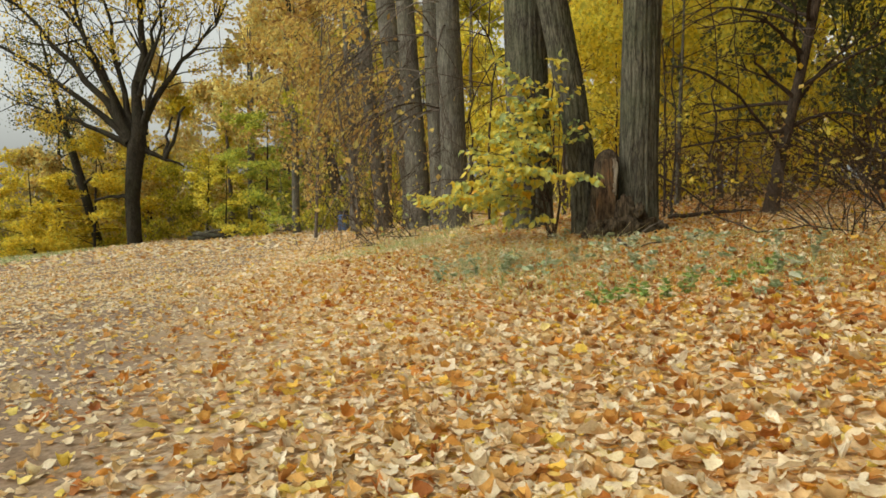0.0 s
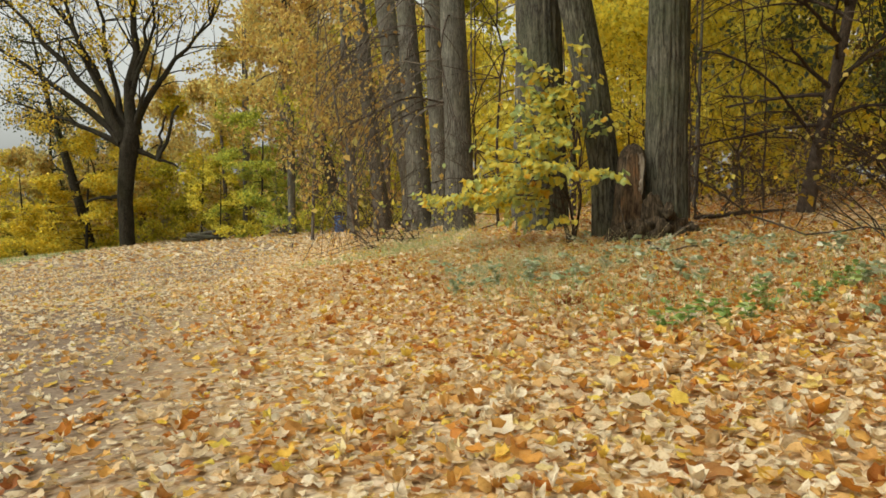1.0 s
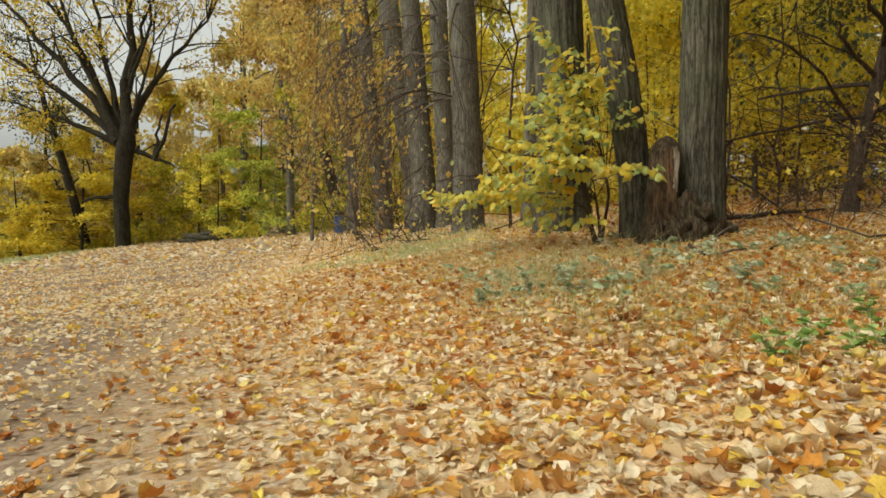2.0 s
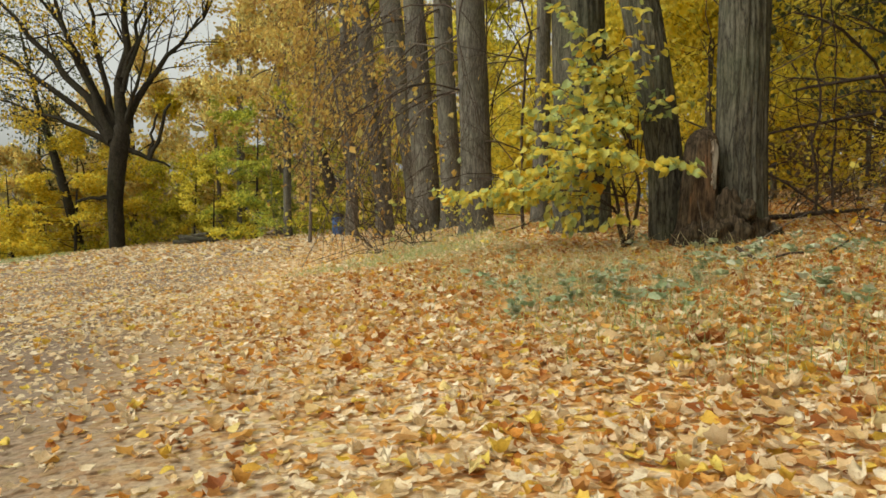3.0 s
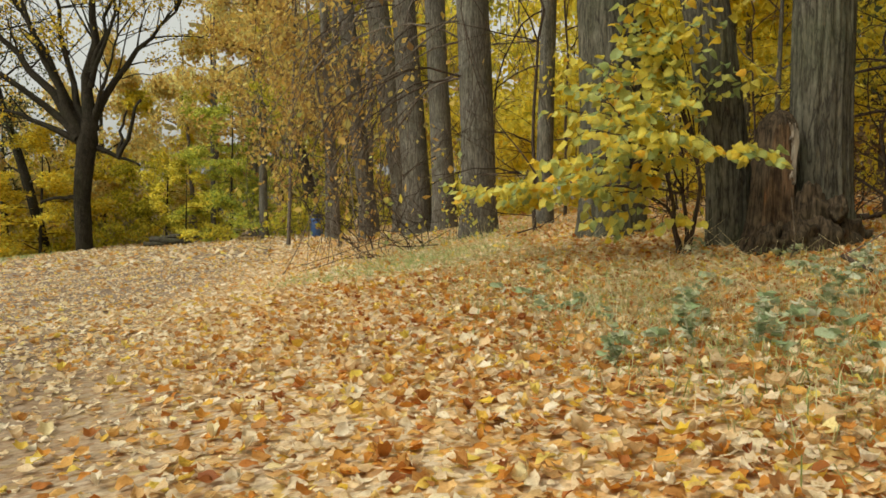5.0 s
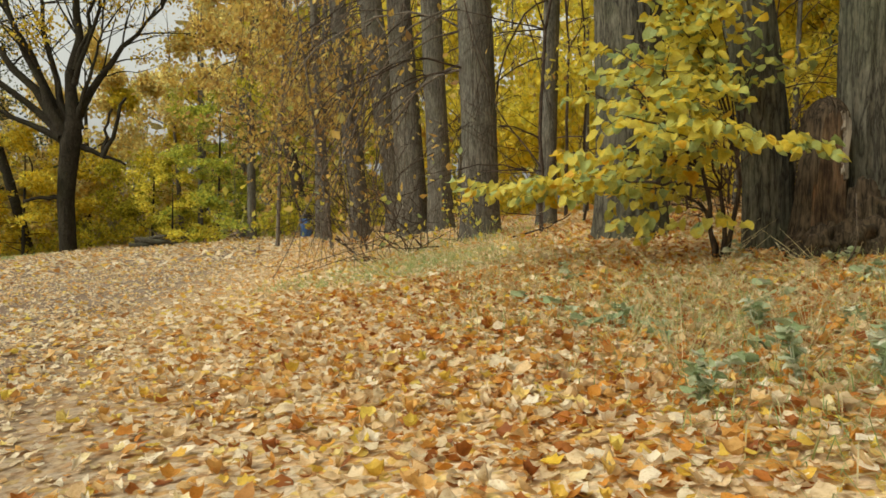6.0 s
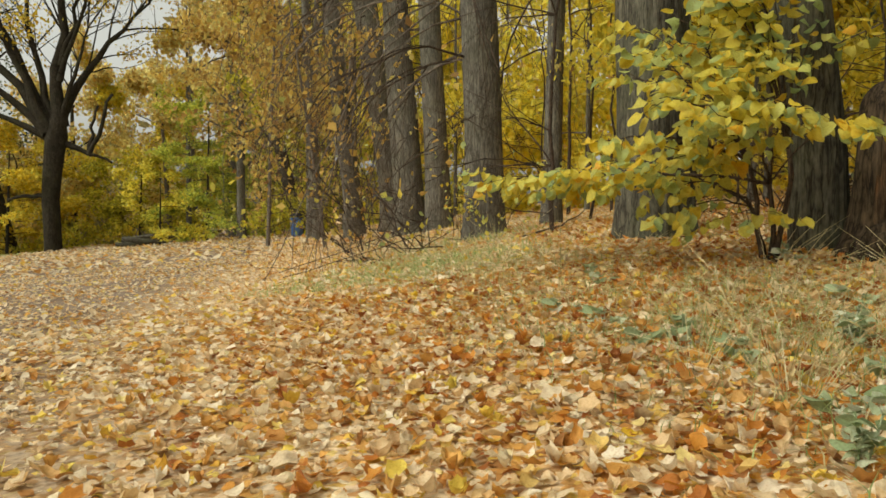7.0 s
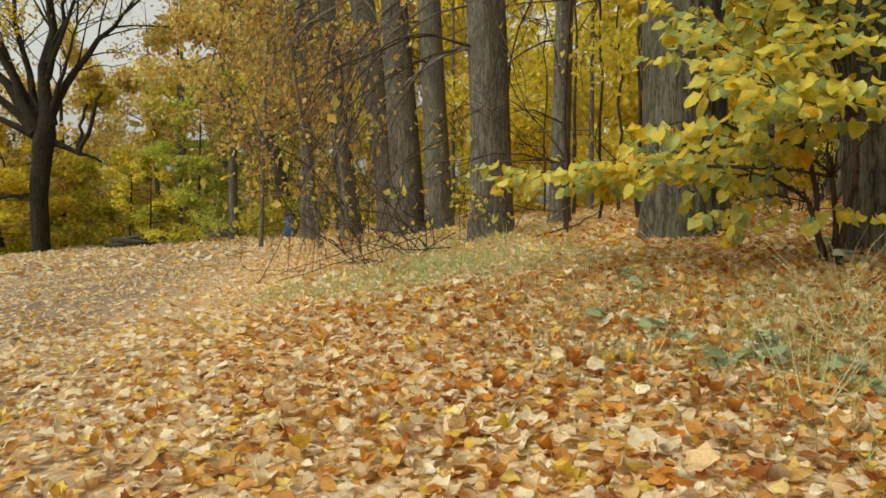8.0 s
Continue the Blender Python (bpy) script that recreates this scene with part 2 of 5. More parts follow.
# leaf outlines: tip along +y, stalk at the origin, 1 long
def leaf_template(curl, fold, twist, rows=4, wide=0.42):
    """A heart-shaped leaf of about a dozen triangles, bowed along (curl), folded at the rib (fold) and twisted."""
    ys = {4: [0.0, 0.08, 0.33, 0.66, 0.89, 1.0], 3: [0.0, 0.12, 0.6, 1.0]}[rows]
    ws = {4: [0.0, 0.8, 1.0, 0.76, 0.34, 0.0], 3: [0.0, 0.85, 0.95, 0.0]}[rows]
    v, tri = [], []

    def bend(x, y):
        z = curl * (y - 0.4) ** 2 + fold * abs(x) * 1.6 + twist * x * (y - 0.5)
        return (x, y, z)

    v.append(bend(0, 0))
    for y, w in zip(ys[1:-1], ws[1:-1]):
        for s in (-1, 0, 1):
            back = -0.1 if y < 0.2 and s else 0.0
            v.append(bend(s * w * wide, y + back))
    v.append(bend(0, 1.0))
    n = len(ys) - 2
    tri += [(0, 2, 1), (0, 3, 2)]
    for i in range(n - 1):
        a = 1 + 3 * i
        for k in (0, 1):
            tri += [(a + k, a + k + 1, a + k + 4), (a + k, a + k + 4, a + k + 3)]
    last, end = 1 + 3 * (n - 1), len(v) - 1
    tri += [(last, last + 1, end), (last + 1, last + 2, end)]
    return np.array(v, np.float32), np.array(tri, np.int32)


def crumpled(template, amount, seed):
    v, t = template
    return v + np.random.default_rng(seed).normal(0, amount, v.shape).astype(np.float32), t


BENDS = ((0.5, 0.25, 0.4), (-0.45, -0.2, 0.7), (0.9, 0.1, -0.8), (-0.8, 0.35, -0.3), (0.15, -0.3, 1.0), (0.3, 0.5, -0.6))
TEMPLATES = [leaf_template(c, f, t, 4, 0.44) for c, f, t in BENDS]
CURLED = tuple((0.55 * c, 0.55 * f, 0.6 * t) for c, f, t in BENDS) + ((1.5, 0.6, 0.5), (-0.9, -0.5, 0.7), (0.2, 0.1, 0.2), (-0.2, -0.1, -0.3))


def dry_leaf(curl, cup, twist, wave, seed):
    """A dry heart-shaped leaf of two dozen triangles: the blade arches, the sides roll up, the edge waves."""
    rr = np.random.default_rng(seed)
    ys, ws = [0.03, 0.22, 0.46, 0.7, 0.89], [0.3, 0.41, 0.42, 0.3, 0.12]
    v, tri = [(0, 0.1, 0)], []
    ph = rr.uniform(0, 6.28)
    for y, w in zip(ys, ws):
        for s in (-1, 0, 1):
            x = s * w * rr.uniform(0.85, 1.12)
            yy = y + (rr.normal(0, 0.015) if s else 0.0)
            z = curl * (yy - 0.45) ** 2 + cup * abs(x) * (1.4 + 0.5 * s * twist) + twist * x * (yy - 0.5) + (wave * math.sin(7 * yy + ph + 1.7 * s) if s else 0.0)
            v.append((x * (1 - 0.35 * abs(cup)), yy, z))
    v.append((rr.normal(0, 0.04), 1.03, curl * 0.36))
    tri += [(0, 2, 1), (0, 3, 2)]
    for i in range(4):
        a = 1 + 3 * i
        for k in (0, 1):
            tri += [(a + k, a + k + 1, a + k + 4), (a + k, a + k + 4, a + k + 3)]
    tri += [(13, 14, 16), (14, 15, 16)]
    return np.array(v, np.float32), np.array(tri, np.int32)


FALLEN_SHAPES = [dry_leaf(c * 1.3, f * 1.6, t * 1.2, 0.045 + 0.015 * (k % 4), k) for k, (c, f, t) in enumerate(CURLED)]
PLAIN_SHAPES = [crumpled(leaf_template(c, f, t, 3), 0.08, k) for k, (c, f, t) in enumerate(CURLED)]


def lobed_leaf(curl, seed):
    """A withered leaf with five pointed lobes, rolled up at its edge."""
    rr = np.random.default_rng(seed)
    v = [(0, 0.4, 0.0)]
    ph = rr.uniform(0, 6.28)
    for ring in (0.55, 1.0):
        for k in range(11):
            a = -1.57 + 2 * math.pi * k / 11
            r = (0.56, 0.43)[k % 2] if k else 0.3
            r = ring * r * (np.random.default_rng(seed * 20 + k).uniform(0.85, 1.15) if ring == 1.0 else 0.8)
            x, y = r * math.cos(a), 0.4 + r * math.sin(a)
            v.append((x, y, curl * (r * r * 1.3 + 0.5 * x * y) + 0.1 * ring * math.sin(2 * a + ph) + rr.normal(0, 0.02)))
    t = [(0, 1 + k, 1 + (k + 1) % 11) for k in range(11)]
    for k in range(11):
        q = (k + 1) % 11
        t += [(1 + k, 12 + k, 12 + q), (1 + k, 12 + q, 1 + q)]
    return np.array(v, np.float32), np.array(t, np.int32)


FALLEN_SHAPES += [lobed_leaf(c, 40 + k) for k, c in enumerate((0.5, -0.4, 0.8))]
KITES = [(np.array([(0, 0, 0), (0.36, 0.4, f), (0, 1, c), (-0.36, 0.4, f)], np.float32), np.array([(0, 1, 2), (0, 2, 3)], np.int32)) for c, f in ((0.1, 0.2), (-0.2, -0.15), (0.3, 0.05))]


def turns(rng, n, tilt):
    """n random turns: any heading, tipped by about tilt radians."""
    a, b, c = rng.uniform(0, 2 * np.pi, n), rng.normal(0, tilt, n), rng.normal(0, tilt, n)
    ca, sa, cb, sb, cc, sc = np.cos(a), np.sin(a), np.cos(b), np.sin(b), np.cos(c), np.sin(c)
    z, o = np.zeros(n), np.ones(n)
    rz = np.stack([np.stack([ca, -sa, z], 1), np.stack([sa, ca, z], 1), np.stack([z, z, o], 1)], 1)
    rx = np.stack([np.stack([o, z, z], 1), np.stack([z, cb, -sb], 1), np.stack([z, sb, cb], 1)], 1)
    ry = np.stack([np.stack([cc, z, sc], 1), np.stack([z, o, z], 1), np.stack([-sc, z, cc], 1)], 1)
    return rz @ rx @ ry


def scatter(rng, points, sizes, rot, templates):
    """Many leaves as one set of vertices and triangles."""
    vs, ts, base = [], [], 0
    pick = rng.integers(0, len(templates), len(points))
    for k, (tv, tt) in enumerate(templates):
        i = np.nonzero(pick == k)[0]
        if not len(i):
            continue
        v = np.einsum("nij,kj->nki", rot[i], tv) * sizes[i, None, None] + points[i, None, :]
        vs.append(v.reshape(-1, 3))
        t = tt[None] + (np.arange(len(i)) * len(tv))[:, None, None] + base
        ts.append(t.reshape(-1, 3))
        base += len(i) * len(tv)
    return np.concatenate(vs), np.concatenate(ts)


def clumps(rng, centres, radii, count, flat=0.75):
    """Leaf places in ragged clumps round the given centres, in numbers that follow their size."""
    centres, radii = np.asarray(centres, float), np.asarray(radii, float)
    weight = radii ** 2
    which = rng.choice(len(centres), count, p=weight / weight.sum())
    d = rng.normal(size=(count, 3))
    d /= np.linalg.norm(d, axis=1)[:, None]
    r = radii[which] * rng.uniform(0, 1, count) ** 0.5
    return centres[which] + d * r[:, None] * np.array([1, 1, flat])


# ---- ground ----
def build_ground():
    xs = np.concatenate([np.linspace(-1500, -60, 8), np.linspace(-50, -8, 22), np.linspace(-7, 8, 61), np.linspace(9, 50, 22), np.linspace(60, 1500, 8)])
    ys = np.concatenate([np.linspace(-1500, -40, 8), np.linspace(-30, -3, 10), np.linspace(-2, 16, 73), np.linspace(17, 60, 44), np.linspace(70, 1500, 10)])
    gx, gy = np.meshgrid(xs, ys)
    verts = np.stack([gx.ravel(), gy.ravel(), height(gx, gy).ravel()], 1)
    nx, tri = len(xs), []
    for j in range(len(ys) - 1):
        for i in range(nx - 1):
            a = j * nx + i
            tri += [(a, a + 1, a + nx + 1), (a, a + nx + 1, a + nx)]
    return tagged(new("ground", fast_mesh("ground", verts, tri, SOIL, True)), "trodden soil path and woodland floor under fallen leaves", "ground", "", "structure")


GROUND = build_ground()


def lateral(x, y):
    """Metres to the right of the path's edge, which runs ahead and to the left and straightens past the grove."""
    return x + 0.28 * (y - 0.79 * np.maximum(np.asarray(y, float) - 9.0, 0)) - 0.2


def grass_share(x, y):
    u = lateral(x, y)
    patch = smooth_step(np.sin(1.3 * x + 0.8 * y + 1) * np.sin(0.9 * x - 1.7 * y) + 0.5 * np.sin(4.1 * x + 1.9 * y) * np.sin(3.3 * y - 2.2 * x), -0.4, 0.9)
    right = smooth_step(u, 0.9, 1.9) * smooth_step(y, 3.0, 4.6) * (1 - 0.65 * smooth_step(y, 6.6, 8.4) * smooth_step(x, 0.2, 1.2)) * (1 - 0.4 * smooth_step(x, 0.4, 1.3)) * (1 - 0.6 * smooth_step(y, 11, 16)) * (1 - 0.8 * smooth_step(x, 2.4, 3.8))
    left = smooth_step(-(x + 13.2 + 0.215 * (y - 22)), -0.3, 0.9) * smooth_step(y, 12, 18)
    return np.clip(right * (0.4 + 0.6 * patch) + left, 0, 1)


def cover(x, y):
    """How thick the leaves lie, 0 to 1."""
    u = lateral(x, y) + 0.35 * np.sin(0.9 * y + 1.0) + 0.25 * np.sin(2.3 * x + 1.1 * y)
    c = 0.17 + 0.2 * smooth_step(y, 4.5, 10) + 0.72 * smooth_step(u, -0.42, 0.88) - 0.2 * grass_share(x, y) - 0.38 * smooth_step(lateral(x, y), 1.1, 2.6) * (1 - smooth_step(y, 9, 12))
    drift = 0.5 + 0.5 * np.sin(1.9 * x + 2.7 * y) * np.sin(3.1 * x - 1.3 * y)
    return np.clip(c * (0.7 + 0.3 * drift), 0, 1)


def litter(rng, x0, x1, y0, y1, per_m2, size, templates, lift, wedge=None, tilt=0.19, beyond=None, share=cover):
    """Leaves on a stretch of ground; wedge: how far it widens with y; beyond: only what lies outside that wedge and outside the first stretches."""
    n = int((x1 - x0) * (y1 - y0) * per_m2)
    x, y = rng.uniform(x0, x1, n), rng.uniform(y0, y1, n)
    keep = rng.uniform(size=n) < share(x, y)
    if wedge:
        keep &= (x > -wedge * y - 0.7) & (x < wedge * y + 0.7)
    if beyond:
        keep &= ~((y > 0.7) & (x > -beyond * y - 0.7) & (x < beyond * y + 0.7) & (np.abs(x) < 3.4)) & ~((y > 4.6) & (x > -4.6) & (x < 4.2)) & ~((y > 7.3) & (x > -5.5) & (x < 5.0))
    x, y = x[keep], y[keep]
    z = height(x, y) + rng.uniform(0.006, 0.012 + lift * cover(x, y), len(x))
    s = size * rng.uniform(0.5, 1.3, len(x))
    return scatter(rng, np.stack([x, y, z], 1), s, turns(rng, len(x), tilt), templates)


def leaf_layer(name, data, label, smooth=False, mat=LITTER):
    return stuff(name, fast_mesh(name, *data, mat, smooth), label, "leaf litter")


def under_lindens(x, y):
    """Where the lindens' own rust-coloured leaves lie among the others; thickened rightwards, their dark colour also
    standing in for shade.
    """
    return 0.7 * smooth_step(lateral(x, y), 0.7, 2.2) + 0.3 * smooth_step(lateral(x, y), -0.3, 0.9) * smooth_step(y, 2.0, 5.0) + 0.12


rng = np.random.default_rng(11)
leaf_layer("leaf_litter", litter(rng, -3.4, 3.4, 1.1, 4.6, 2050, 0.039, FALLEN_SHAPES, 0.02, 0.62, 0.22), "thick carpet of fallen cream, tan and orange linden leaves", True)
leaf_layer("leaf_litter", litter(rng, -2.8, 2.3, 4.6, 7.3, 1650, 0.042, FALLEN_SHAPES, 0.02, None, 0.22), "carpet of fallen cream and orange leaves along the path's edge", True)
for x0, x1, y0, y1 in ((-4.6, -2.8, 4.6, 7.3), (2.3, 4.2, 4.6, 7.3), (-5.5, 5.0, 7.3, 9.6)):
    leaf_layer("leaf_litter", litter(rng, x0, x1, y0, y1, 1250, 0.049, PLAIN_SHAPES, 0.02, None, 0.22), "fallen cream and orange leaves before the trees", True)
leaf_layer("leaf_litter", litter(rng, -1.6, 3.6, 1.1, 8.8, 760, 0.041, FALLEN_SHAPES, 0.03, 0.7, 0.26, None, under_lindens), "curled rust-brown and orange leaves under the lindens", True, RUST)
leaf_layer("leaf_litter", litter(rng, 0.4, 6.5, 8.6, 13.5, 420, 0.06, KITES, 0.03, None, 0.25, None, under_lindens), "rust-orange leaves on the floor of the thicket", False, RUST)
leaf_layer("leaf_litter", litter(rng, -3, 10, -6, 9.6, 330, 0.068, KITES, 0.025, None, 0.25, 0.62, under_lindens), "rust-orange leaves beside and behind the way", False, RUST)
BIG_SHAPES = [lobed_leaf(c, 60 + k) for k, c in enumerate((0.35, -0.3, 0.2, -0.45, 0.5, 0.1))]
leaf_layer("leaf_litter", litter(rng, -1.6, 2.9, 1.0, 7.6, 20, 0.06, BIG_SHAPES, 0.035, None, 0.25), "large withered lobed leaves strewn over the smaller ones", True)
leaf_layer("leaf_litter", litter(rng, -10, 10, -6, 9.6, 400, 0.068, KITES, 0.02, None, 0.19, 0.66), "fallen cream and orange leaves beside and behind the way")
leaf_layer("leaf_crumbs", litter(rng, -4.6, 4.4, 0.9, 10.0, 1000, 0.026, KITES, 0.006), "broken bits of dry leaves trodden into the path")
leaf_layer("leaf_litter", litter(rng, -12, 10, 9.6, 18, 680, 0.055, KITES, 0.022, None, 0.32), "fallen tan and orange leaves on the woodland floor")
leaf_layer("leaf_litter", litter(rng, -28, 22, 18, 50, 62, 0.19, KITES, 0.03), "distant fallen leaves covering the path and grass")


# ---- trees ----
def curve_points(a, b, sag, steps, wobble, rnd):
    """A slightly crooked line from a to b that bows by sag."""
    a, b, sag = Vector(a), Vector(b), Vector(sag)
    out = []
    size = (b - a).length * wobble
    for i in range(steps + 1):
        s = i / steps
        p = a.lerp(b, s) + sag * (4 * s * (1 - s))
        if 0 < i:
            p += Vector((rnd.gauss(0, size), rnd.gauss(0, size), rnd.gauss(0, size * 0.6))) * (0.6 if i == steps else 1)
        out.append(p)
    return out


def taper(r0, r1, n):
    return [r0 + (r1 - r0) * (i / (n - 1)) ** 0.8 for i in range(n)]


def trunk_mesh(name, points, radii, mat, sides=40, rings=70, ridge=0.02, flare=0.5, flare_height=0.5, lobes=5, seed=0):
    """A furrowed trunk along a bent axis, with root swellings at its foot."""
    pts = np.array(points, float)
    seg = np.concatenate([[0], np.cumsum(np.linalg.norm(np.diff(pts, axis=0), axis=1))])
    s = np.linspace(0, seg[-1], rings)
    axis = np.stack([np.interp(s, seg, pts[:, k]) for k in range(3)], 1)
    for _ in range(4):
        axis[1:-1] = (axis[:-2] + 2 * axis[1:-1] + axis[2:]) / 4
    rad = np.interp(s, seg, radii)
    rr = np.random.default_rng(seed)
    ph = rr.uniform(0, 6.28, 12)
    a = np.linspace(0, 2 * np.pi, sides, endpoint=False)
    A, S = np.meshgrid(a, s)
    furrow = np.zeros_like(A)
    for k, (freq, amp) in enumerate(((13, 0.8), (21, 0.9), (31, 0.7))):
        if freq < sides / 2:
            furrow += amp * np.abs(np.sin(freq / 2 * A + ph[k] + 0.8 * np.sin(1.3 * S + ph[k + 3]) + 0.5 * np.sin(5.1 * S + ph[k + 6])))
    lumps = 0.05 * np.sin(2 * A + ph[9] + 0.7 * S) + 0.03 * np.sin(3 * A + ph[10] - 1.1 * S)
    foot = np.exp(-S / (flare_height * 0.4)) * flare * (0.55 + 0.45 * np.cos(lobes * A + ph[11]))
    R = rad[:, None] * (1 + lumps + foot) + ridge * (furrow - 1.1)
    V = np.stack([axis[:, 0, None] + R * np.cos(A), axis[:, 1, None] + R * np.sin(A), np.repeat(axis[:, 2, None], sides, 1)], 2).reshape(-1, 3)
    i, j = np.meshgrid(np.arange(rings - 1), np.arange(sides), indexing="ij")
    p, q = i * sides + j, i * sides + (j + 1) % sides
    T = np.concatenate([np.stack([p, q, q + sides], 2).reshape(-1, 3), np.stack([p, q + sides, p + sides], 2).reshape(-1, 3)])
    return fast_mesh(name, V, T, mat, True)


def twig_tree(shape, rnd, start, way, length, radius, depth, tips, spread=0.6, droop=0.0, sides=5, steps=5, kids=3, kink=0.13):
    """Limbs that fork again and again; the tips are collected for leaves."""
    p, d = Vector(start), Vector(way).normalized()
    pts, step = [p.copy()], length / steps
    for i in range(steps):
        d = (d + Vector((rnd.gauss(0, kink), rnd.gauss(0, kink), rnd.gauss(0, 0.77 * kink) - droop))).normalized()
        p = p + d * step
        pts.append(p.copy())
        if depth <= 1:
            tips.append(p.copy())
    shape.tube(pts, taper(radius, radius * (0.45 if depth else 0.25), len(pts)), sides if depth > 1 else 3)
    if depth > 0:
        for k in range(kids):
            i = rnd.randint(2, steps)
            side = Vector((rnd.gauss(0, 1), rnd.gauss(0, 1), rnd.gauss(0, 0.7)))
            w = (d + side.normalized() * spread * rnd.uniform(0.6, 1.4)).normalized()
            twig_tree(shape, rnd, pts[i], w, length * rnd.uniform(0.5, 0.75), radius * 0.5, depth - 1, tips, spread, droop, sides, steps, kids, kink)


def crown_mesh(name, rng, centres, radii, count, size, mat, flat=0.75, templates=None, tilt=1.2):
    p = clumps(rng, centres, radii, count, flat)
    v, t = scatter(rng, p, size * rng.uniform(0.6, 1.3, len(p)), turns(rng, len(p), tilt), templates or KITES)
    return fast_mesh(name, v, t, mat)


def crown_part(ob, rg, tips, spread, leaves, size, mat, name="crown", label="", flat=0.75, tilt=1.2):
    c = np.array([tuple(p) for p in tips])
    return tagged(part(name, crown_mesh(name, rg, c, spread * rg.uniform(0.5, 1.4, len(c)), leaves, size, mat, flat, None, tilt), ob, label), kind="stuff")


def forest_tree(x, y, tall, r, crown, mat, bark_mat, leaves, size, label, seed, low=0.3, lean=(0, 0), group="", clump=0.28, wide=None, limbs=7, layered=False):
    """A tree of the wood: trunk, forking limbs and a ragged crown."""
    rnd, rg = random.Random(seed), np.random.default_rng(seed)
    wide = wide or crown
    ob = thing("tree", (x, y, ground_z(x, y)), label, "tree", group)
    axis = [(0, 0, -0.1), (lean[0] * 0.3, lean[1] * 0.3, tall * 0.3), (lean[0] * 0.7, lean[1] * 0.7, tall * 0.65), (lean[0], lean[1], tall)]
    part("trunk", trunk_mesh("trunk", axis, [r, r * 0.85, r * 0.55, r * 0.15], bark_mat, 16, 24, r * 0.06, 0.4, 0.6, 5, seed), ob)
    tips = []
    for k in range(limbs):
        s = low + (0.95 - low) * (k + rnd.random()) / limbs
        a = 2.4 * k + rnd.uniform(-0.5, 0.5)
        start = Vector((lean[0] * s, lean[1] * s, tall * s))
        way = Vector((math.cos(a), math.sin(a), rnd.uniform(0.0, 0.3) if layered else rnd.uniform(0.1, 0.9)))
        shape = Shape()
        twig_tree(shape, rnd, start, way, wide * rnd.uniform(0.6, 0.95) * (1.15 - 0.5 * s), r * 0.35 * (1.1 - 0.6 * s), 2, tips, 0.7, 0.02, 4, 4, 2)
        part("limb", shape.mesh("limb", bark_mat), ob)
    if leaves:
        crown_part(ob, rg, tips, crown * clump, leaves, size, mat, "crown", "", 0.28 if layered else 0.75, 0.6 if layered else 1.2)
    return ob


def bush(x, y, tall, wide, mat, leaves, size, label, seed, stems=9, group="", bark_mat=None, depth=2, clump=0.2, toward=(0, 0), thick=0.012, droop=0.03, kids=3, kink=0.13, rise=(0.6, 1.3)):
    """A shrub of many forking stems; toward: the side to which it hangs over."""
    rnd, rg = random.Random(seed), np.random.default_rng(seed)
    ob = thing("shrub", (x, y, ground_z(x, y)), label, "shrub", group)
    tips = []
    for k in range(stems):
        a = 2.4 * k + rnd.uniform(-0.4, 0.4)
        way = Vector((math.cos(a) * wide / tall + toward[0], math.sin(a) * wide / tall + toward[1], rnd.uniform(*rise)))
        shape = Shape()
        twig_tree(shape, rnd, (0.12 * math.cos(a), 0.12 * math.sin(a), -0.05), way, tall * rnd.uniform(0.5, 0.8), thick * tall, depth, tips, 0.6, droop, 4, 7, kids, kink)
        part("stem", shape.mesh("stem", bark_mat or TWIG), ob)
    if leaves:
        crown_part(ob, rg, tips, clump * wide, leaves, size, mat, "foliage")
    return ob


# the nearest linden, with the torn stump of a second stem at its foot
def place(name, x, y, label, category, group=""):
    return thing(name, (x, y, ground_z(x, y)), label, category, group)


linden = place("linden_tree", 2.1, 7.95, "tall straight linden trunk with furrowed grey-brown bark beside a stump", "tree", "lindens of the grove")
part("trunk", trunk_mesh("trunk", [(0, 0, -0.15), (0, 0, 1.0), (0.02, 0, 3), (0.05, 0.1, 6), (0, 0.2, 10)], [0.2, 0.183, 0.17, 0.155, 0.1], BARK, 110, 110, 0.011, 0.4, 0.6, 5, 1), linden)

leaning = place("linden_tree", 1.59, 8.15, "leaning linden trunk with dark furrowed bark, mossy at the foot", "tree", "lindens of the grove")
part("trunk", trunk_mesh("trunk", [(0, 0, -0.15), (-0.03, 0, 0.6), (-0.17, 0, 1.5), (-0.4, 0, 2.6), (-0.68, 0.05, 4), (-0.95, 0.1, 8)], [0.15, 0.143, 0.155, 0.16, 0.14, 0.08], BARK, 96, 100, 0.01, 0.25, 0.3, 4, 2), leaning)

broad = place("linden_tree", 1.13, 9.55, "broad double linden trunk with deeply furrowed grey bark", "tree", "lindens of the grove")
part("trunk", trunk_mesh("trunk", [(0.02, 0, -0.15), (0, 0, 1), (-0.05, 0, 3), (-0.1, 0.1, 6), (-0.2, 0.2, 10)], [0.28, 0.25, 0.24, 0.22, 0.12], BARK, 110, 100, 0.012, 0.35, 0.5, 5, 3), broad)

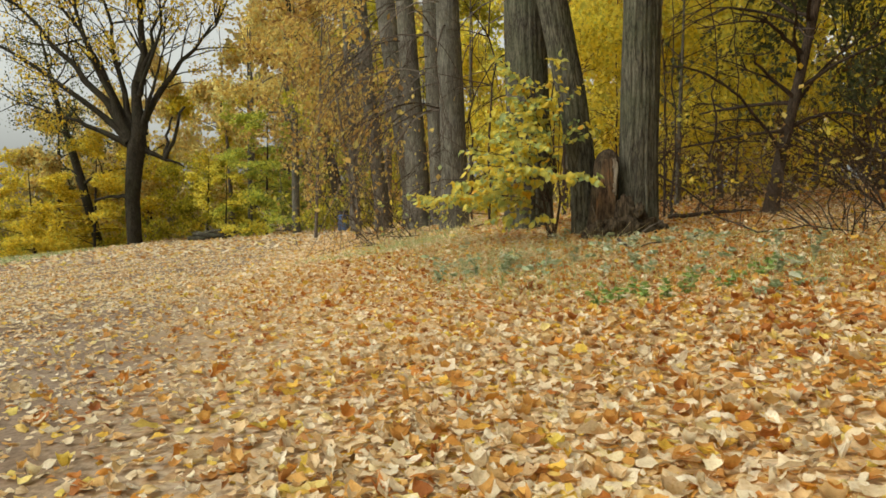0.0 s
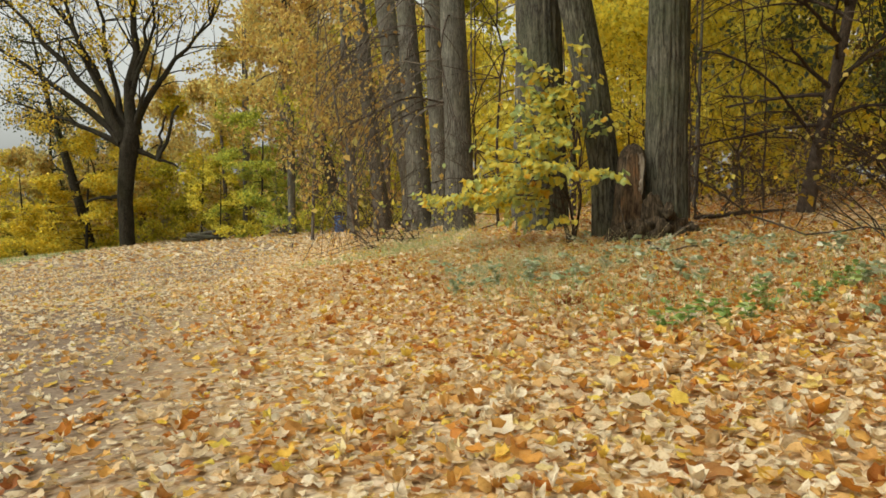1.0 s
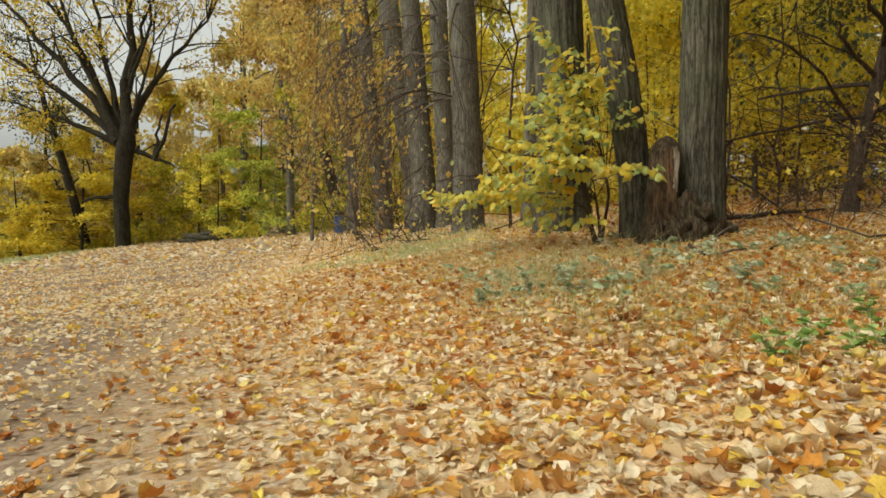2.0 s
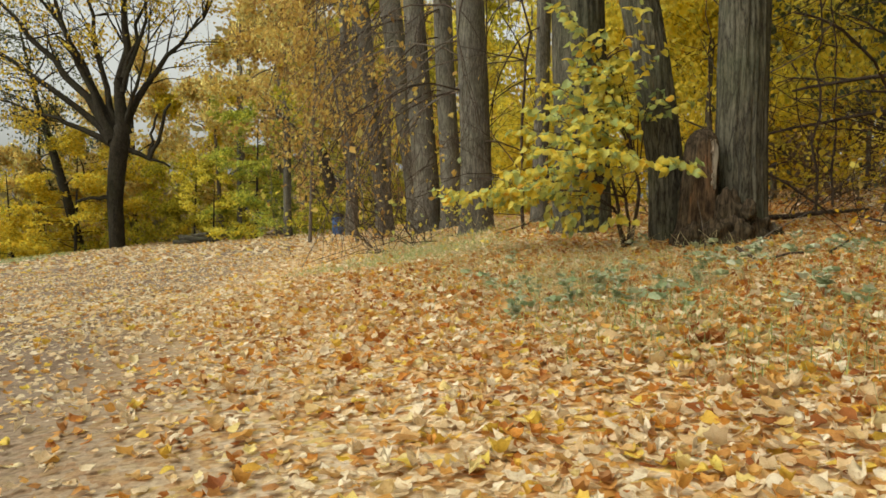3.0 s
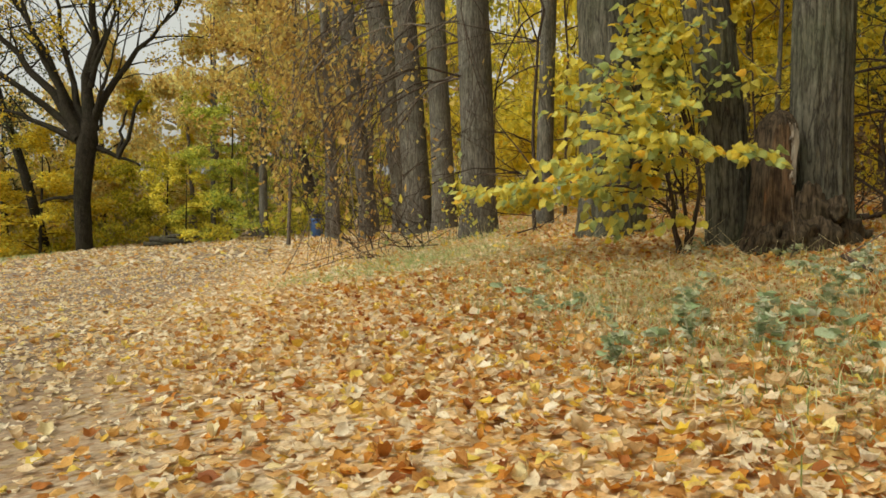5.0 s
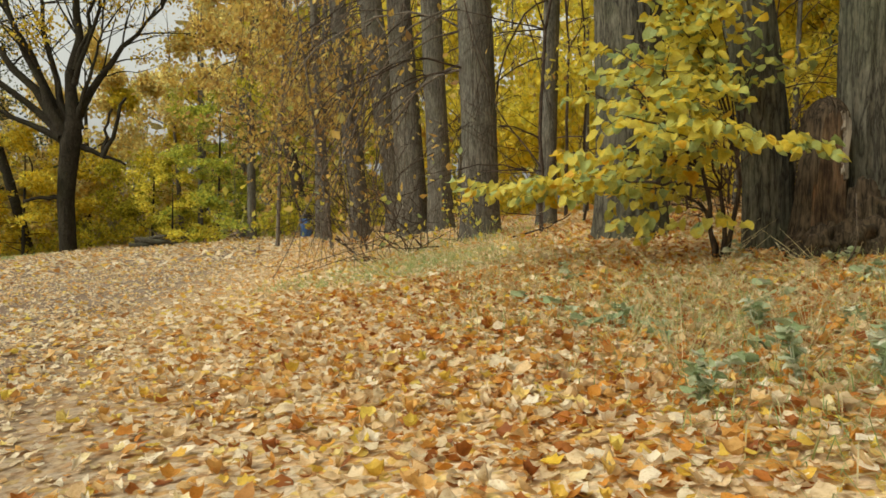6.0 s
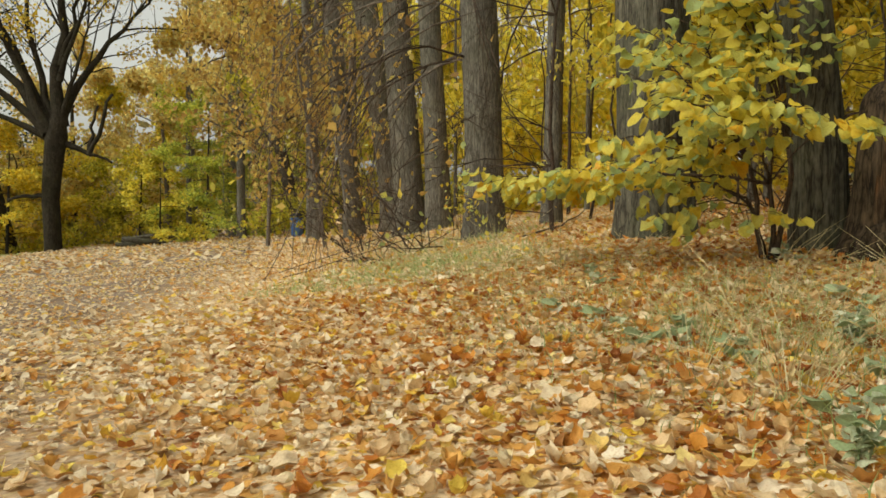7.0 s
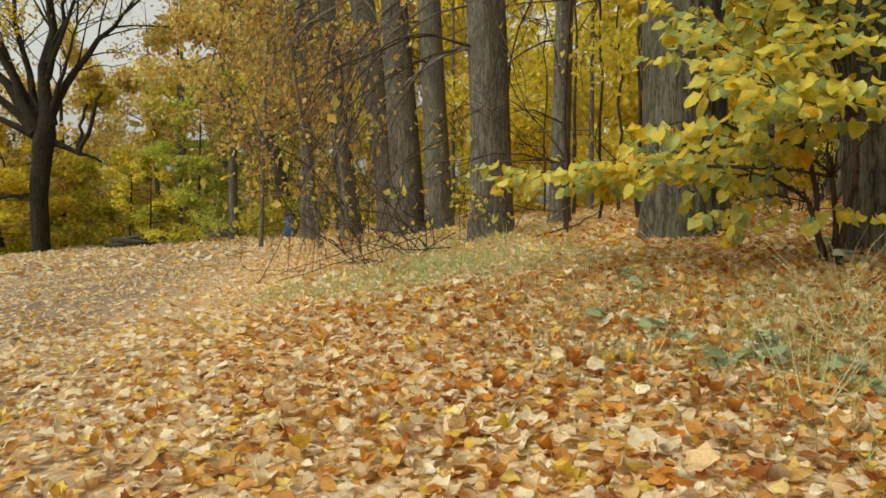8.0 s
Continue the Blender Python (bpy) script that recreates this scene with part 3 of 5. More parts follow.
# their high limbs, with crown leaves added above the view to shade the grove
for tr, base_x, lean_x, seed in ((linden, 2.1, 0.03, 15), (leaning, 1.58, -0.6, 16), (broad, 1.13, -0.1, 17)):
    rnd, tips = random.Random(seed), []
    for k in range(9):
        z = rnd.uniform(4.6, 8.5)
        a = 2.4 * k
        shape = Shape()
        twig_tree(shape, rnd, (lean_x, 0.1, z), (math.cos(a) + 0.4, math.sin(a) - 0.15, rnd.uniform(0.2, 0.7)), rnd.uniform(2.0, 3.2), 0.06, 2, tips, 0.7, 0.02, 5, 5, 3)
        part("limb", shape.mesh("limb", BARK), tr)
    crown_part(tr, np.random.default_rng(seed), tips, 0.5, 900, 0.13, YELLOW, "crown", "unseen yellowing leaves added high above for shade")

# the row of lindens beyond, with drooping twigs that still hold dry leaves
for x, y, r, bend, seed, hanging, leaves in ((1.36, 14.0, 0.13, 0.1, 4, 4, 30), (0.27, 12.5, 0.21, -0.2, 5, 12, 60), (-0.42, 17.0, 0.25, -0.4, 6, 10, 130), (0.03, 16.5, 0.21, -0.25, 7, 8, 90),
                                             (-1.5, 20.5, 0.22, -0.6, 8, 10, 260), (-0.62, 20.0, 0.3, -0.8, 9, 8, 180), (-2.6, 24.0, 0.14, -0.3, 10, 9, 900), (-3.1, 27.0, 0.12, 0.2, 12, 9, 1500)):
    tr = place("linden_tree", x, y, "linden trunk in the row with grey-brown bark and drooping twigs" if hanging else "slender straight grey-brown trunk in the grove", "tree", "lindens of the grove")
    part("trunk", trunk_mesh("trunk", [(0, 0, -0.15), (bend * 0.1, 0, 1), (bend * 0.5, 0, 3), (bend, 0.1, 6), (bend * 1.5, 0.2, 11)], [r * 1.15, r, r * 0.93, r * 0.8, r * 0.4], BARK_FAR, 36, 70, 0.01, 0.4, 0.5, 5, seed), tr)
    rnd, tips = random.Random(seed * 7), []
    for k in range(hanging):
        z = rnd.uniform(0.2, 0.4) * y * 0.75
        shape = Shape()
        way = (rnd.uniform(-1.3, 0.2), rnd.uniform(-1, 0.5), rnd.uniform(-0.1, 0.3))
        twig_tree(shape, rnd, (bend * z / 6, 0, z), way, rnd.uniform(1.4, 2.6), 0.018, 3, tips, 0.6, 0.2, 4, 6, 3)
        part("limb", shape.mesh("limb", TWIG if k % 3 == 0 else TWIG_PALE), tr)
    if leaves:
        crown_part(tr, np.random.default_rng(seed), tips, 0.16, leaves, 0.12, RUSSET, "crown", "sparse dry russet leaves")


# the big pollarded tree across the path
def big_tree():
    x, y, k, up = -16.95, 42.0, 1.355, 1.26
    ob = thing("pollard_tree", (x, y, ground_z(x, y)), "dark old pollarded tree with many upright limbs beside the path", "tree")
    part("trunk", trunk_mesh("trunk", [(0, 0, -0.3), (-0.07, 0, 2.5), (0.13, 0, 4.6), (0.25, 0, 5.5), (0.3, 0, 6.3), (0.32, 0, 6.9)], [0.44, 0.4, 0.45, 0.52, 0.42, 0.1], BARK_DARK, 40, 60, 0.04, 0.15, 0.6, 5, 21), ob)
    rnd = random.Random(5)
    # foot and head of each limb (across, height), its sway, thickness and depth
    limbs = ((0.45, 4.9, 0.55, 12.5, 0.0, 0.24, 0.3), (0.35, 4.8, 1.3, 8.0, 0.1, 0.12, -0.4), (0.4, 5.2, 3.0, 9.0, -0.3, 0.19, 0.4),
             (0.0, 4.9, -1.1, 11.5, -0.2, 0.15, 0.6), (-0.1, 4.7, -2.2, 11.0, -0.3, 0.17, -0.5), (-0.2, 4.8, -4.6, 10.2, 0.3, 0.2, 0.3),
             (-0.2, 4.6, -5.8, 8.9, 0.5, 0.16, -0.6), (0.15, 4.9, -0.7, 8.6, 0.0, 0.1, -0.2), (-0.3, 4.5, -4.1, 6.0, 0.15, 0.13, 0.2),
             (0.55, 7.2, 2.0, 12.0, -0.1, 0.1, 0.1), (0.5, 6.6, 1.5, 11.5, 0.3, 0.1, -0.2), (-0.15, 5.0, -3.2, 11.0, 0.2, 0.15, 0.1))
    tips = []
    for x0, z0, x1, z1, sway, r, d in limbs:
        shape = Shape()
        pts = curve_points((0.2 + (x0 * k - 0.2) * 0.6, d * 0.25, (z0 - 0.12) * up), (x0 * k + (x1 - x0) * k * 1.15, d, (z0 + (z1 - z0) * 1.15) * up), (sway, 0, 0.15), 8, 0.012, rnd)
        shape.tube(pts, [q * (1.25 if i == 0 else 1.1 if i == 1 else 1.0) for i, q in enumerate(taper(r * k * 1.05, r * k * 0.22, len(pts)))], 8)
        for j in range(14):
            p = pts[rnd.randint(3, 8)]
            way = Vector((x1 - x0, d, z1 - z0)).normalized() + Vector((rnd.gauss(0, 0.7), rnd.gauss(0, 0.6), rnd.gauss(0, 0.4)))
            twig_tree(shape, rnd, p, way, rnd.uniform(1.4, 3.2), r * 0.3, 2, tips, 0.8, -0.02, 4, 4, 2)
        part("limb", shape.mesh("limb", BARK_DARK), ob)
    for x0, z0, x1, z1, r in ((0.5, 4.1, 1.35, 3.7, 0.14), (1.3, 3.7, 2.15, 6.0, 0.1), (1.3, 3.75, 1.6, 5.6, 0.08), (1.35, 3.7, 2.1, 3.4, 0.07),
                              (-0.2, 2.1, -1.6, 1.95, 0.1)):
        shape = Shape()
        pts = curve_points((x0 * k, 0, z0 * up), (x1 * k, 0.1, z1 * up), (0, 0, 0.1), 6, 0.03, rnd)
        shape.tube(pts, taper(r * k, r * k * 0.5, len(pts)), 7)
        part("branch", shape.mesh("branch", BARK_DARK), ob)
    high = [p for p in tips if rnd.random() < 0.14]
    crown_part(ob, np.random.default_rng(3), high, 0.7, 8000, 0.18, AMBER, "crown", "thin amber leaves")
    return ob


big_tree()

# woods on the far side of the path
forest_tree(-21.2, 47.4, 14.5, 0.34, 3.6, DARK_GREEN, BARK_DARK, 5000, 0.15, "dark crooked tree with sparse dull green leaves beyond the path", 32, 0.3, (-3.6, 0), limbs=14, clump=0.4)
forest_tree(-25.0, 50, 9, 0.26, 3.2, AMBER_HAZED, BARK_DARK, 11000, 0.26, "golden tree beyond the path", 31, 0.1, clump=0.2)
forest_tree(-21.5, 56, 13.0, 0.28, 3.6, AMBER_HAZED, BARK_DARK, 11000, 0.28, "amber tree at the edge of the woods", 33, 0.2, clump=0.2)
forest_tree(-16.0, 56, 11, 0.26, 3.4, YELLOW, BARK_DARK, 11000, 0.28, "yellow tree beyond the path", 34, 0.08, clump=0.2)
forest_tree(-12.8, 52, 15, 0.28, 3.8, AMBER_HAZED, BARK_FAR, 11000, 0.26, "tall amber tree at the edge of the woods", 35, 0.2, clump=0.2)
forest_tree(-9.4, 47, 18, 0.28, 3.8, AMBER_HAZED, BARK_FAR, 9000, 0.26, "tall amber linden in the woods", 36, 0.15, limbs=14, clump=0.18)
forest_tree(-7.2, 38, 15, 0.22, 3.2, AMBER_HAZED, BARK_FAR, 8500, 0.21, "amber linden at the edge of the path", 39, 0.3, limbs=14, clump=0.18)
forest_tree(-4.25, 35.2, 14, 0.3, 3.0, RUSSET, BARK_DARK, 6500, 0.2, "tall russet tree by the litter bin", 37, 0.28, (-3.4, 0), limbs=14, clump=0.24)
forest_tree(-3.5, 31, 13, 0.16, 2.8, AMBER_HAZED, BARK_FAR, 6500, 0.19, "amber tree in the woods", 38, 0.25, limbs=14, clump=0.18)
forest_tree(-20.4, 44.6, 6.4, 0.1, 3.2, GOLD, BARK_DARK, 11000, 0.2, "golden small tree with layered branches by the path", 41, 0.03, (0.3, 0), limbs=16, clump=0.17, layered=True)
forest_tree(-24.6, 46.0, 6.0, 0.1, 3.2, GOLD, BARK_DARK, 8000, 0.2, "golden small tree with layered branches by the path", 42, 0.03, (-0.3, 0), limbs=16, clump=0.17, layered=True)
forest_tree(-14.6, 47.5, 5.0, 0.09, 2.6, OLIVE, BARK_DARK, 5000, 0.19, "olive-yellow small tree with layered branches by the path", 43, 0.03, (0.2, 0), limbs=14, clump=0.17, layered=True)
forest_tree(-9.4, 41.0, 7.0, 0.08, 2.8, GREEN, BARK_DARK, 14000, 0.16, "green-leaved young tree turning yellow in layers", 44, 0.03, (0.2, 0), limbs=18, clump=0.17, layered=True)
forest_tree(-11.2, 39.6, 3.6, 0.05, 1.7, YELLOW, BARK_DARK, 2400, 0.15, "small yellow tree before the green one", 48, 0.04, (0.1, 0), limbs=12, clump=0.18, layered=True)
forest_tree(-6.9, 42, 5.2, 0.07, 2.2, GREEN, BARK_DARK, 5500, 0.16, "young green tree beside the path", 45, 0.03, (-0.2, 0), limbs=13, clump=0.18, layered=True)
bush(-32, 44, 3.6, 3.6, GREEN, 7000, 0.2, "green undergrowth beside the path", 46)

# young linden whose low branches still hold their orange leaves
forest_tree(-1.95, 18.2, 6.0, 0.035, 2.0, RUSSET, TWIG_PALE, 1500, 0.115, "young linden holding withered orange-brown leaves by the grove", 65, 0.2, (-0.8, 0), limbs=14, clump=0.16, wide=1.7)
forest_tree(-3.6, 22.0, 8.0, 0.05, 2.2, RUSSET, TWIG_PALE, 1900, 0.125, "young linden holding withered amber leaves by the grove", 66, 0.15, (0.3, 0), limbs=14, clump=0.16, wide=2.0)

# slim grey trunks between them
rnd = random.Random(19)
for x, y in ((-11.5, 46), (-10.2, 52), (-8.4, 44), (-7.9, 50), (-6.3, 40), (-5.6, 46), (-3.2, 38), (-2.4, 33), (-1.9, 28), (-13.6, 50), (-4.8, 52)):
    forest_tree(x, y, rnd.uniform(10, 15), rnd.uniform(0.1, 0.17), 2.2, RUSSET, TWIG_PALE if rnd.random() < 0.5 else BARK_FAR, 500, 0.17, "slim grey tree with bare twigs in the woods", int(y * 7), 0.2, (rnd.uniform(-1, 1), 0), "slim bare trees", limbs=9)

# yellow woods behind the lindens
for x, y, tall, crown, seed, mat in ((3.2, 19, 7, 2.6, 51, YELLOW), (6.0, 21, 7, 2.8, 52, YELLOW), (1.0, 24, 8, 2.6, 53, YELLOW), (9.0, 18, 7, 2.8, 54, YELLOW),
                                     (4.6, 14.5, 6, 2.0, 55, YELLOW), (12.5, 17, 7, 2.8, 56, OLIVE), (-0.6, 30, 11, 2.6, 57, OLIVE), (8.0, 27, 12, 3.2, 58, YELLOW),
                                     (14.0, 26, 12, 3.2, 59, OLIVE), (3.5, 31, 13, 3.2, 60, YELLOW)):
    forest_tree(x, y, tall, 0.06, crown, mat, BARK_FAR, 7600, 0.16, "young tree with bright yellow autumn leaves", seed, 0.06, (0, 0), "young yellow trees")


def undergrowth(x0, x1, y0, y1, low, high, count, leaves, size, mat, label, seed):
    """A belt of brushwood: ragged clumps from the ground up."""
    rg = np.random.default_rng(seed)
    x, y = rg.uniform(x0, x1, count), rg.uniform(y0, y1, count)
    z = height(x, y) + low + (high - low) * rg.uniform(0, 1, count) ** 1.2
    me = crown_mesh("undergrowth", rg, np.stack([x, y, z], 1), rg.uniform(0.35, 1.0, count) * size * 5, leaves, size, mat)
    return stuff("undergrowth", me, label, "undergrowth")


undergrowth(1.5, 16, 20, 27, 0.1, 4.5, 170, 26000, 0.17, YELLOW, "dense bright yellow brushwood behind the lindens", 201)
undergrowth(5.5, 13, 13.0, 16.5, 0.9, 3.6, 70, 9000, 0.1, YELLOW, "yellow brushwood in the thicket", 202)
undergrowth(-6, 3, 30, 40, 0.1, 9.0, 150, 20000, 0.2, OLIVE, "olive and yellow brushwood beyond the grove", 203)
undergrowth(-34, -5, 50, 60, -0.3, 5.0, 110, 9000, 0.26, OLIVE, "yellow-olive brushwood along the far side of the path", 204)
undergrowth(-34, -5, 48, 58, 0.3, 6.5, 90, 7000, 0.26, GOLD, "bright yellow brushwood along the far side of the path", 211)
undergrowth(-15, -3, 55, 66, 3.0, 20.0, 90, 8000, 0.3, AMBER_HAZED, "high amber treetops beyond the path", 205)

undergrowth(-30, -15, 52, 60, 2.0, 10.5, 130, 15000, 0.28, AMBER_HAZED, "golden treetops beyond the pollarded tree", 206)
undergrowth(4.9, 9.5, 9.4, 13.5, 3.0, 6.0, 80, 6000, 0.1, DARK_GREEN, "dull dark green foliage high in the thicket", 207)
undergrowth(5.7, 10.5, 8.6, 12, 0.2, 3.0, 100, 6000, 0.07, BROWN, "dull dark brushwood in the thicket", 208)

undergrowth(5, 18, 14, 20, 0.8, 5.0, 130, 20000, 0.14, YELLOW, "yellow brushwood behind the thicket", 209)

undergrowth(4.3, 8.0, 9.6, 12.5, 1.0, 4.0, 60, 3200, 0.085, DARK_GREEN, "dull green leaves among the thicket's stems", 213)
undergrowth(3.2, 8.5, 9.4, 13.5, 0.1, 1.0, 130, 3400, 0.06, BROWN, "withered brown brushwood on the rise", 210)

forest_tree(3.75, 11.9, 4.2, 0.04, 1.4, YELLOW, BARK_FAR, 5000, 0.085, "young bright yellow tree at the edge of the thicket", 68, 0.2, (0.1, 0), "young yellow trees", limbs=9)
forest_tree(3.7, 13.2, 4.6, 0.05, 1.7, YELLOW, BARK_FAR, 7000, 0.09, "young bright yellow tree at the edge of the thicket", 62, 0.12, (0.2, 0), "young yellow trees", limbs=9)
forest_tree(5.6, 15.0, 5.2, 0.06, 1.9, YELLOW, BARK_FAR, 7000, 0.1, "young bright yellow tree behind the thicket", 63, 0.12, (-0.2, 0), "young yellow trees", limbs=9)

undergrowth(-36, -6, 44.5, 50, -0.1, 1.3, 120, 5000, 0.18, OLIVE, "low yellow-green herbs along the far verge", 212)
# trees added out of view beside and behind the way, to shade the ground
for x, y, seed in ((3.3, 0.6, 71), (4.5, 3.9, 72), (7.2, 6.4, 73), (4.8, -5.0, 74), (-9.0, -9.0, 75), (0.5, -13.0, 76)):
    forest_tree(x, y, 9.5, 0.2, 3.4, OLIVE, BARK, 14000 if x > 3 and y > 0 else 3500, 0.22, "unseen linden with a yellow crown, added for shade", seed, 0.3, (0, 0), "lindens at the grove's edge", limbs=8)

# far woods that close the view
def far_woods():
    rg = np.random.default_rng(77)
    centres, radii = [], []
    for k in range(520):
        a = rg.uniform(0, 2 * np.pi)
        d = rg.uniform(58, 90)
        x, y = d * np.sin(a), d * np.cos(a)
        side = np.degrees(a if a < np.pi else a - 2 * np.pi)
        top = (4.0 if side < -26 else 6.5) if -38 < side < -16.5 else 24
        for j in range(5):
            centres.append((x + rg.normal(0, 2), y + rg.normal(0, 2), height(x, y) + rg.uniform(0.3, top)))
            radii.append(rg.uniform(1.2, 2.6))
    me = crown_mesh("far_woods", rg, centres, radii, 52000, 0.95, FAR_LEAF)
    return stuff("far_woods", me, "hazy distant autumn woods all round the park", "woods")


far_woods()

# litter bin
bin_thing = place("litter_bin", -4.2, 33.0, "blue cylindrical litter bin beside the path", "bin")
m, n, b = material("blue_paint", 0.45, 0.5)
b.inputs["Base Color"].default_value = (0.06, 0.14, 0.36, 1)
BLUE = m
s = Shape()
s.tube([(0, 0, 0.0), (0, 0, 0.02), (0, 0, 0.7), (0, 0, 0.72)], [0.2, 0.22, 0.25, 0.25], 20)
part("barrel", s.mesh("barrel", BLUE), bin_thing)

# a heap of grey brushwood at the far verge
heap = place("brush_heap", -12.2, 41.3, "low heap of grey-brown logs and brushwood at the far verge", "wood pile")
rnd = random.Random(131)
for k in range(5):
    me = trunk_mesh("log", [(0, 0, -0.9), (0.05, 0, -0.3), (0, 0.05, 0.4), (0.04, 0, 0.9)], [0.17, 0.15, 0.14, 0.1], BARK, 20, 24, 0.02, 0.2, 0.3, 5, 131 + k)
    part("log", me, heap, "", (rnd.uniform(-0.7, 0.7), rnd.uniform(-0.3, 0.3), 0.12 + 0.14 * (k // 2))).rotation_euler = (0, radians(rnd.uniform(76, 98)), radians(rnd.uniform(-25, 25)))
for k in range(14):
    s = Shape()
    a = rnd.uniform(0, 6.28)
    x0 = rnd.uniform(-0.9, 0.9)
    s.tube(curve_points((x0, 0, 0.1), (x0 + 0.9 * math.cos(a), 0.5 * math.sin(a), rnd.uniform(0.3, 0.85)), (0, 0, 0.1), 5, 0.05, rnd), taper(0.03, 0.012, 6), 5)
    part("branch", s.mesh("branch", TWIG_PALE), heap)
m, n, b = material("dark_bin_lid", 0.6, 0.3)
b.inputs["Base Color"].default_value = (0.02, 0.02, 0.025, 1)
s = Shape()
s.tube([(0, 0, 0.78), (0, 0, 0.8), (0, 0, 0.86), (0, 0, 0.9)], [0.27, 0.27, 0.2, 0.05], 20)
part("lid", s.mesh("lid", m), bin_thing, "dark domed lid")
s = Shape()
s.tube([(0, 0.24, -0.1), (0, 0.24, 0.95)], [0.035, 0.035], 10)
part("post", s.mesh("post", m), bin_thing, "dark post")


# ---- the torn stump at the linden's foot ----
def wood_material():
    m, n, b = material("torn_wood", 0.85, 0.2)
    g = noise_node(n, 48, 6, (1, 1, 0.12), 0.72)
    r = ramp(n, [(0.36, (0.04, 0.025, 0.016)), (0.5, (0.12, 0.075, 0.043)), (0.66, (0.25, 0.165, 0.095))])
    n.links.new(g.outputs[0], r.inputs[0])
    rot = noise_node(n, 9, 4, (1, 1, 0.6))
    k = ramp(n, [(0.38, (0.4, 0.38, 0.36)), (0.52, (1, 1, 1)), (0.68, (1.25, 0.95, 0.75))])
    n.links.new(rot.outputs[0], k.inputs[0])
    n.links.new(mix(n, r.outputs[0], k.outputs[0], 1.0, "MULTIPLY"), b.inputs["Base Color"])
    bump(n, b, g.outputs[0], 0.8, 0.01)
    return m


WOOD = wood_material()
ROTTEN = bark("rotten_bark", (0.018, 0.013, 0.009), (0.11, 0.078, 0.048), (0.06, 0.06, 0.03), 0.3)
stump = place("stump", 1.68, 7.78, "torn brown stump of a dead stem leaning on the linden", "stump")
m, n, b = material("pale_splinter", 0.8, 0.2)
grain = noise_node(n, 60, 4, (1, 1, 0.1))
r = ramp(n, [(0.4, (0.08, 0.062, 0.045)), (0.62, (0.3, 0.25, 0.19))])
n.links.new(grain.outputs[0], r.inputs[0])
n.links.new(r.outputs[0], b.inputs["Base Color"])
SPLINTER = m


def torn_stem(tall, radius, out, cut):
    """A round dead stem with a domed head; the side towards out is split off flat, leaving bare wood and a splintered edge."""
    sides, rings = 120, 90
    n = Vector((out[0], out[1], 0)).normalized()
    across = Vector((-n.y, n.x, 0))
    verts, kind = [], []
    for j in range(rings):
        z = -0.15 + (tall + 0.15) * j / (rings - 1)
        dome = math.sqrt(max(0.0, 1 - max(0.0, (z - tall * 0.8) / (tall * 0.2)) ** 2.2))
        foot = 1 + 0.5 * math.exp(-max(z, 0.0) / 0.1)
        for i in range(sides):
            a = 2 * math.pi * i / sides
            d = Vector((math.cos(a), math.sin(a), 0))
            rough = 0.012 * noise.noise(Vector((d.x * 9, d.y * 9, z * 2.2))) + 0.006 * noise.noise(Vector((d.x * 26, d.y * 26, z * 5)))
            p = d * (radius * foot * (0.97 - 0.1 * z / tall) * dome + rough * (0.3 + 0.7 * dome)) + Vector((0.07 * z, 0.03 * z, z + 0.02 * noise.noise(d * 3) * (1 - dome)))
            deep = p.dot(n) - 0.075 * z * n.x
            side = p.dot(across)
            grain = 0.006 * noise.noise(Vector((side * 70, z * 2.5, 1.0))) + 0.012 * noise.noise(Vector((side * 14, z * 3.0, 5.0)))
            edge = cut + grain + 0.03 * max(0.0, (0.3 - z) / 0.3)
            flag = 0
            if deep > edge and z > 0.16 + 0.05 * noise.noise(Vector((side * 30, 0, 0))):
                p -= n * (deep - edge)
                ragged = 0.1 + 0.016 * noise.noise(Vector((z * 22, 3.0, 0))) + 0.012 * noise.noise(Vector((z * 60, 7.0, 0))) - 0.03 * max(0.0, (z - tall * 0.75) / (tall * 0.25))
                flag = 2 if side > ragged and z > 0.42 else 1
                if flag == 2:
                    p += n * 0.016
            verts.append(p)
            kind.append(flag)
    tris = ([], [], [])
    for j in range(rings - 1):
        for i in range(sides):
            q = (j * sides + i, j * sides + (i + 1) % sides, (j + 1) * sides + (i + 1) % sides, (j + 1) * sides + i)
            flags = [kind[k] for k in q]
            g = 0 if min(flags) == 0 else max(flags)
            tris[g].extend([(q[0], q[1], q[2]), (q[0], q[2], q[3])])
    out_meshes = []
    for name, t, mat in (("stem", tris[0], ROTTEN), ("split_face", tris[1], WOOD), ("splintered_edge", tris[2], SPLINTER)):
        used = sorted({k for q in t for k in q})
        at = {k: c for c, k in enumerate(used)}
        out_meshes.append(fast_mesh(name, [tuple(verts[k]) for k in used], [tuple(at[k] for k in q) for q in t], mat, True))
    return out_meshes


for me, text in zip(torn_stem(0.9, 0.142, (0.06, -1.0), 0.08), ("", "bare orange-brown torn wood", "pale splintered edge")):
    part(me.name.split(".")[0], me, stump, text)
rnd = random.Random(14)
for k in range(9):
    a = -3.1 + 0.36 * k
    out = rnd.uniform(0.24, 0.36)
    s = Shape()
    pts = [Vector((q * out * math.cos(a + 0.2 * q), q * out * math.sin(a + 0.2 * q), 0.26 * (1 - q) ** 1.5 - 0.02 + rnd.gauss(0, 0.012))) for q in (0.35, 0.5, 0.65, 0.8, 1.0)]
    s.tube(pts, [0.045 * rnd.uniform(0.7, 1.2) * (1.1 - 0.5 * q / 4) for q in range(5)], 8)
    part("root", s.mesh("root", ROTTEN), stump)

